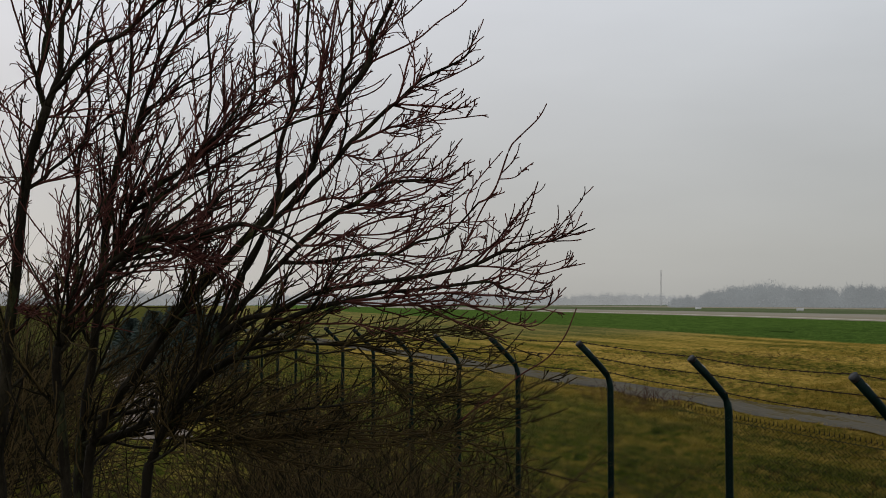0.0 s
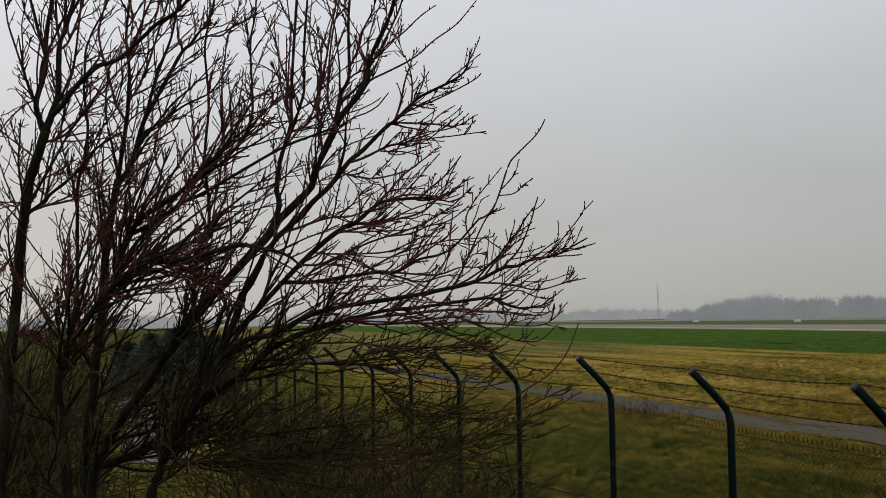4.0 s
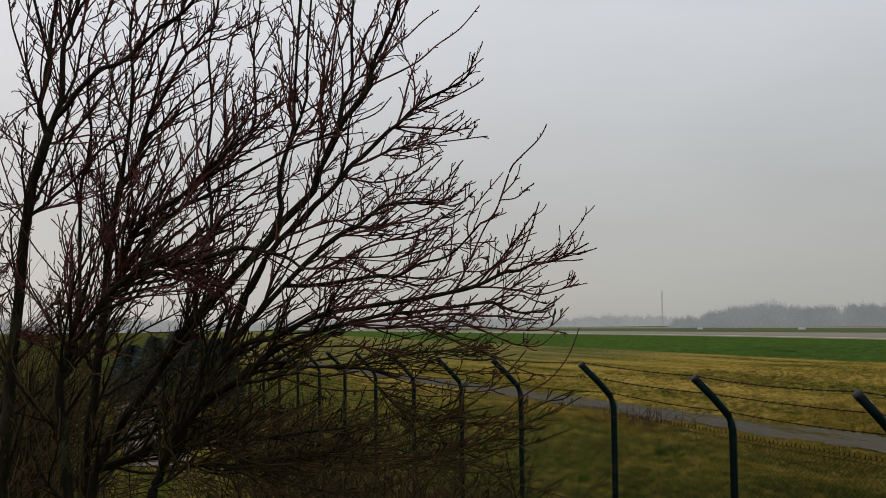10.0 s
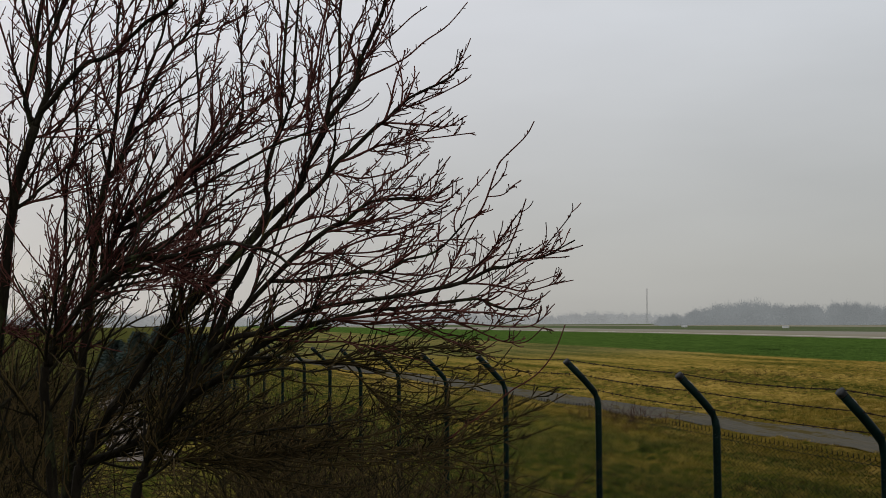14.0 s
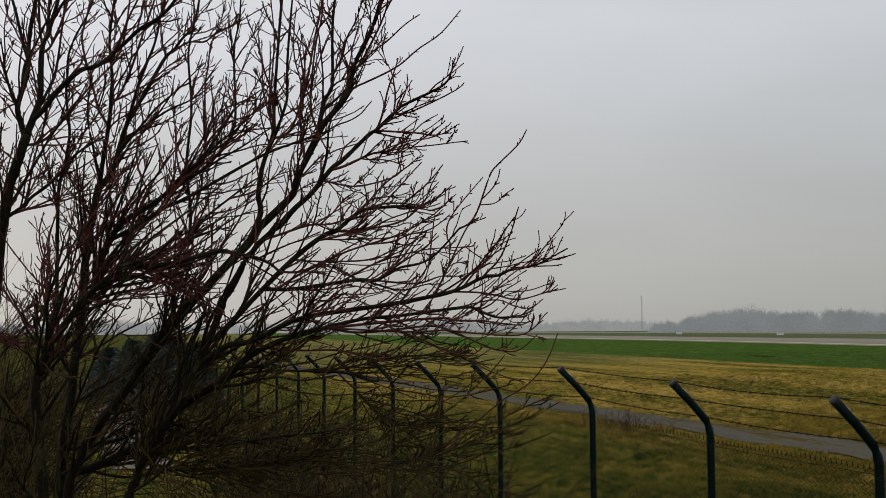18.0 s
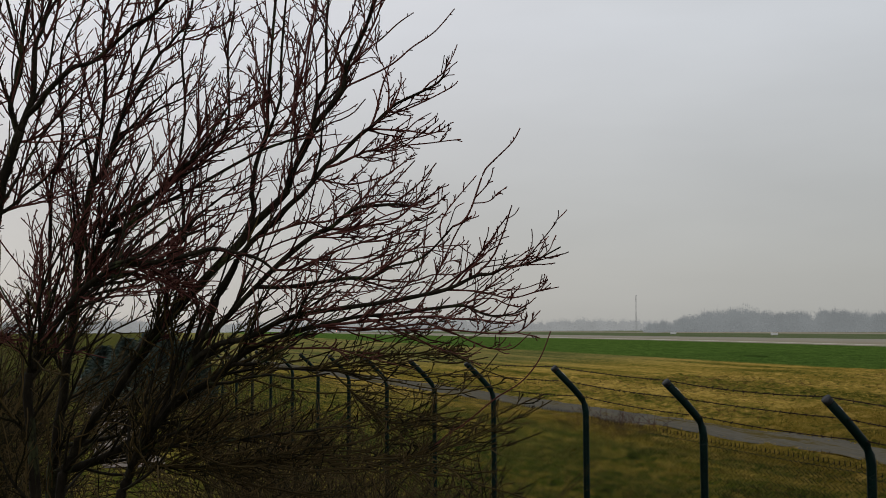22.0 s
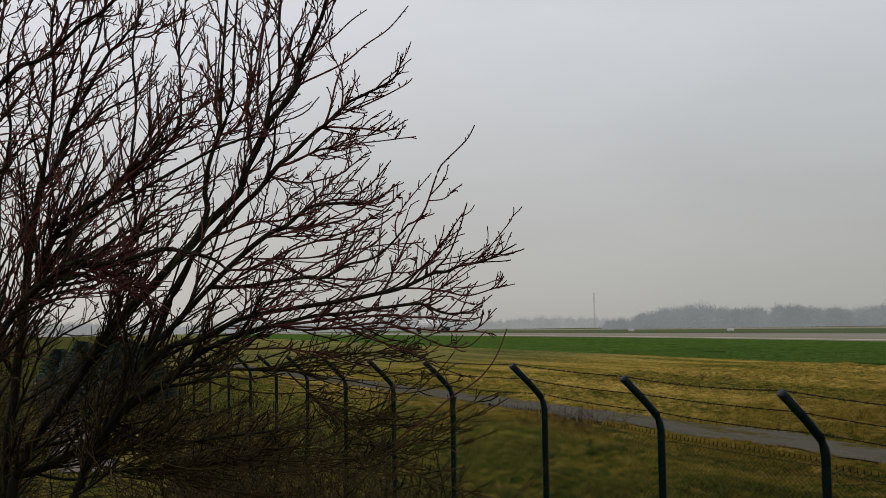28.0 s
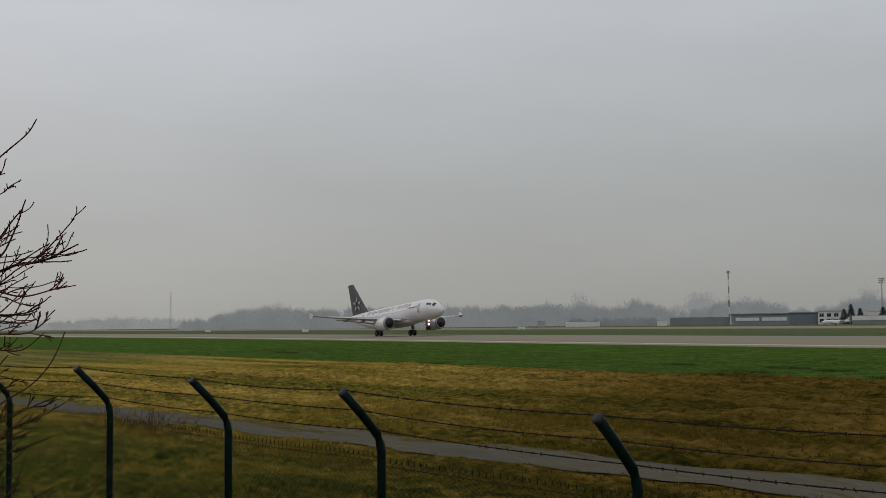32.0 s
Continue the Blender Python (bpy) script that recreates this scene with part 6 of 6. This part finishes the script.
        lathe("intake_ring", [(7.00, 1.80, 0.93), (7.03, 1.80, 1.0), (6.96, 1.80, 1.08), (6.70, 1.80, 1.19)], "steel", eng, y(5.75), "bare metal intake lip")
        lathe("fan", [(6.97, 1.80, 0.90), (7.04, 1.80, 0.90)], "intake", eng, y(5.75), "dark engine intake")
        lathe("spinner", [(7.05, 1.80, 0.24), (7.15, 1.80, 0.15), (7.22, 1.80, 0.03)], "intake", eng, y(5.75))
        lathe("exhaust", [(3.40, 1.85, 0.66), (2.60, 1.87, 0.52), (2.20, 1.87, 0.3), (1.70, 1.87, 0.05)], "steel", eng, y(5.75))
        bm = bmesh.new()
        box(bm, (1.8, side * 5.75 - 0.16, 2.3), (6.1, side * 5.75 + 0.16, 3.0), 0.08)
        part("pylon", bm, "paint_white", eng)
        loft("tailplane", [((-11.9, y(0.5), C + 0.95), 3.5, 0.26, up), ((-15.0, y(6.2), C + 1.6), 1.35, 0.1, up)], "paint_grey", plane, "pale grey tailplane")
        # main gear
        gear = tube("main_gear", [(0, y(3.8), 0.58), (0, y(3.8), 1.6), (0.1, y(3.5), 2.5)], 0.14, 0.17, "steel", plane, 10, "main landing gear leg")
        for o in (-0.46, 0.46):
            wheel = lathe_wheel(gear, (0, y(3.8) + o, 0.58), 0.58, 0.40)
        tube("drag_strut", [(0.05, y(3.75), 1.3), (0.9, y(3.2), 2.4)], 0.06, 0.06, "steel", gear, 6)
        bm = bmesh.new()
        box(bm, (-0.45, side * 4.02 - 0.03, 1.15), (0.45, side * 4.02 + 0.03, 2.35), 0.02)
        part("gear_door", bm, "paint_white", gear)
    fin = loft("tail_fin", [((-8.6, 0, C + 1.3), 6.6, 0.0, (0, 1, 0)), ((-9.4, 0, C + 1.85), 6.2, 0.3, (0, 1, 0)), ((-14.75, 0, 11.85), 2.1, 0.12, (0, 1, 0))], "paint_dark", plane, "charcoal tail fin with pale emblem")
    # pale emblem on the fin: five small kites round a middle
    for side in (-1, 1):
        for k in range(5):
            a = radians(90 + 72 * k)
            cx, cz = -13.35 + 0.85 * math.cos(a), 7.6 + 0.85 * math.sin(a)
            bm = bmesh.new()
            pts = [(cx + 0.62 * math.cos(a), cz + 0.62 * math.sin(a)), (cx + 0.3 * math.cos(a + 1.6), cz + 0.3 * math.sin(a + 1.6)), (cx - 0.35 * math.cos(a), cz - 0.35 * math.sin(a)), (cx + 0.3 * math.cos(a - 1.6), cz + 0.3 * math.sin(a - 1.6))]
            ring = [[bm.verts.new((px, side * yy, pz)) for px, pz in pts] for yy in (0.2, 0.31)]
            bm.faces.new(ring[0])
            bm.faces.new(ring[1])
            for j in range(4):
                bm.faces.new((ring[0][j], ring[0][(j + 1) % 4], ring[1][(j + 1) % 4], ring[1][j]))
            bmesh.ops.recalc_face_normals(bm, faces=bm.faces)
            part("emblem", bm, "mast_grey", fin)
    # wing-body fairing
    bm = bmesh.new()
    bmesh.ops.create_uvsphere(bm, u_segments=24, v_segments=12, radius=1.0, matrix=Matrix.Translation((2.2, 0, 2.35)) @ Matrix.Diagonal((6.6, 2.0, 0.95, 1)))
    part("belly_fairing", bm, "paint_white", plane, smooth=True)
    # nose gear
    nose = tube("nose_gear", [(11.04, 0, 0.4), (11.04, 0, 1.2), (11.2, 0, 2.1)], 0.09, 0.12, "steel", plane, 10, "nose landing gear leg")
    for o in (-0.25, 0.25):
        lathe_wheel(nose, (11.04, o, 0.38), 0.38, 0.22)
    for side in (-1, 1):
        bm = bmesh.new()
        box(bm, (9.9, side * 0.42 - 0.02, 1.15), (10.8, side * 0.42 + 0.02, 1.85), 0.015)
        part("gear_door", bm, "paint_white", nose)
        bm = bmesh.new()
        bmesh.ops.create_uvsphere(bm, u_segments=12, v_segments=8, radius=0.19, matrix=Matrix.Translation((11.36, side * 0.03, 1.42 + side * 0.34)))
        part("landing_light", bm, "lamp", nose, "bright pinkish landing light")
        bm = bmesh.new()
        bmesh.ops.create_uvsphere(bm, u_segments=12, v_segments=8, radius=0.06, matrix=Matrix.Translation((6.26, side * 2.3, 2.42)))
        part("landing_light", bm, "lamp_warm", plane, "glowing wing-root landing light")
    return plane


def lathe_wheel(parent, centre, radius, width):
    """A tyre with rounded shoulders and a paler hub."""
    sides = 20
    prof = [(-0.5, 0.55), (-0.5, 0.82), (-0.36, 0.97), (0, 1.0), (0.36, 0.97), (0.5, 0.82), (0.5, 0.55)]
    v, f = [], []
    for a, r in prof:
        for s in range(sides):
            t = 2 * math.pi * s / sides
            v.append((centre[0] + radius * r * math.cos(t), centre[1] + a * width, centre[2] + radius * r * math.sin(t)))
    for i in range(len(prof) - 1):
        for s in range(sides):
            s2 = (s + 1) % sides
            f.append((i * sides + s, i * sides + s2, (i + 1) * sides + s2, (i + 1) * sides + s))
    wheel = mesh_object("wheel", v, f, "tyre", parent, smooth=True)
    bm = bmesh.new()
    bmesh.ops.create_cone(bm, cap_ends=True, segments=16, radius1=radius * 0.56, radius2=radius * 0.56, depth=width * 0.86, matrix=Matrix.Translation(centre) @ Matrix.Rotation(math.pi / 2, 4, "X"))
    # stays a part of its landing gear leg
    part("hub", bm, "intake", parent)
    return wheel


airliner = build_airliner()


# ---- the parked small jet ----
def parked_jet():
    t = thing("parked_jet", "small white business jet parked on the apron", "airplane", at=pose(-186.0, 272.6, 1.15, 0, 0, 214) @ Matrix.Scale(0.68, 4))
    rings = [(5.6, 1.25, 0.05), (5.1, 1.3, 0.38), (4.2, 1.4, 0.62), (2.8, 1.5, 0.75), (-1.5, 1.5, 0.75), (-3.6, 1.6, 0.55), (-5.4, 1.75, 0.15)]
    sides, v, f = 16, [], []
    for x, z, r in rings:
        for s in range(sides):
            a = 2 * math.pi * s / sides
            v.append((x, r * math.cos(a), z + r * math.sin(a)))
    for i in range(len(rings) - 1):
        for s in range(sides):
            f.append((i * sides + s, i * sides + (s + 1) % sides, (i + 1) * sides + (s + 1) % sides, (i + 1) * sides + s))
    f += [tuple(range(sides))[::-1], tuple((len(rings) - 1) * sides + s for s in range(sides))]
    mesh_object("fuselage", v, f, "paint_white", t, smooth=True)
    for side in (-1, 1):
        bm = bmesh.new()
        pts = [(1.2, side * 0.6), (-1.0, side * 0.6), (-1.5, side * 5.2), (-0.7, side * 5.2)]
        lo, hi = [bm.verts.new((a, b, 0.98)) for a, b in pts], [bm.verts.new((a, b, 1.12)) for a, b in pts]
        bm.faces.new(lo), bm.faces.new(hi)
        for j in range(4):
            bm.faces.new((lo[j], lo[(j + 1) % 4], hi[(j + 1) % 4], hi[j]))
        bmesh.ops.recalc_face_normals(bm, faces=bm.faces)
        part("wing", bm, "paint_white", t)
        bm = bmesh.new()
        bmesh.ops.create_cone(bm, cap_ends=True, segments=14, radius1=0.42, radius2=0.34, depth=2.0, matrix=Matrix.Translation((-2.6, side * 1.15, 1.85)) @ Matrix.Rotation(math.pi / 2, 4, "Y"))
        part("engine", bm, "paint_grey", t)
        bm = bmesh.new()
        box(bm, (-0.2, side * 1.2 - 0.12, -0.1), (0.25, side * 1.2 + 0.12, 1.0), 0.05)
        part("main_gear", bm, "tyre", t)
    bm = bmesh.new()
    pts = [(-3.2, 1.9), (-5.0, 1.9), (-5.9, 3.4), (-5.1, 3.4)]
    a, b = [bm.verts.new((x, -0.07, z)) for x, z in pts], [bm.verts.new((x, 0.07, z)) for x, z in pts]
    bm.faces.new(a), bm.faces.new(b)
    for j in range(4):
        bm.faces.new((a[j], a[(j + 1) % 4], b[(j + 1) % 4], b[j]))
    bmesh.ops.recalc_face_normals(bm, faces=bm.faces)
    part("tail_fin", bm, "paint_white", t)
    bm = bmesh.new()
    box(bm, (-5.9, -1.9, 3.3), (-5.1, 1.9, 3.42), 0.03)
    part("tailplane", bm, "paint_white", t)
    bm = bmesh.new()
    box(bm, (3.7, -0.1, -0.1), (4.0, 0.1, 0.9), 0.05)
    part("nose_gear", bm, "tyre", t)


parked_jet()


# ---- what moves ----
def motions():
    """The airliner gathers speed along the runway, raises its nose and keeps its main wheels down to the end."""
    runway_z = 0.58 + 0.10
    rows = []
    for t in (0, 4, 8, 12, 16, 20, 24, 26, 28):
        d = 28 - t
        rows.append((t, -443 - 69.5 * d + 0.60 * d * d, 0.0))
    rows += [(29.0, -374.0, 0.0), (29.5, -339.8, 0.0), (30.0, -304.2, 0.3), (30.5, -269.3, 1.6), (31.0, -235.1, 3.3), (31.3, -215.9, 4.0), (31.5, -202.7, 4.5), (31.75, -186.6, 5.1), (32.0, -170.7, 5.6)]
    track = []
    for t, x, p in rows:
        # it drifts a little towards the far side of the runway
        k = 1.03 - 0.075 * min(max((t - 29.5) / 2.5, 0.0), 1.0)
        track.append((t, pose(x / k, RUN_MID / k, runway_z, 0, -p, 0.4 - 1.9 * float(smoothstep(29.5, 32.0, t)))))
    walk(airliner, track)


motions()
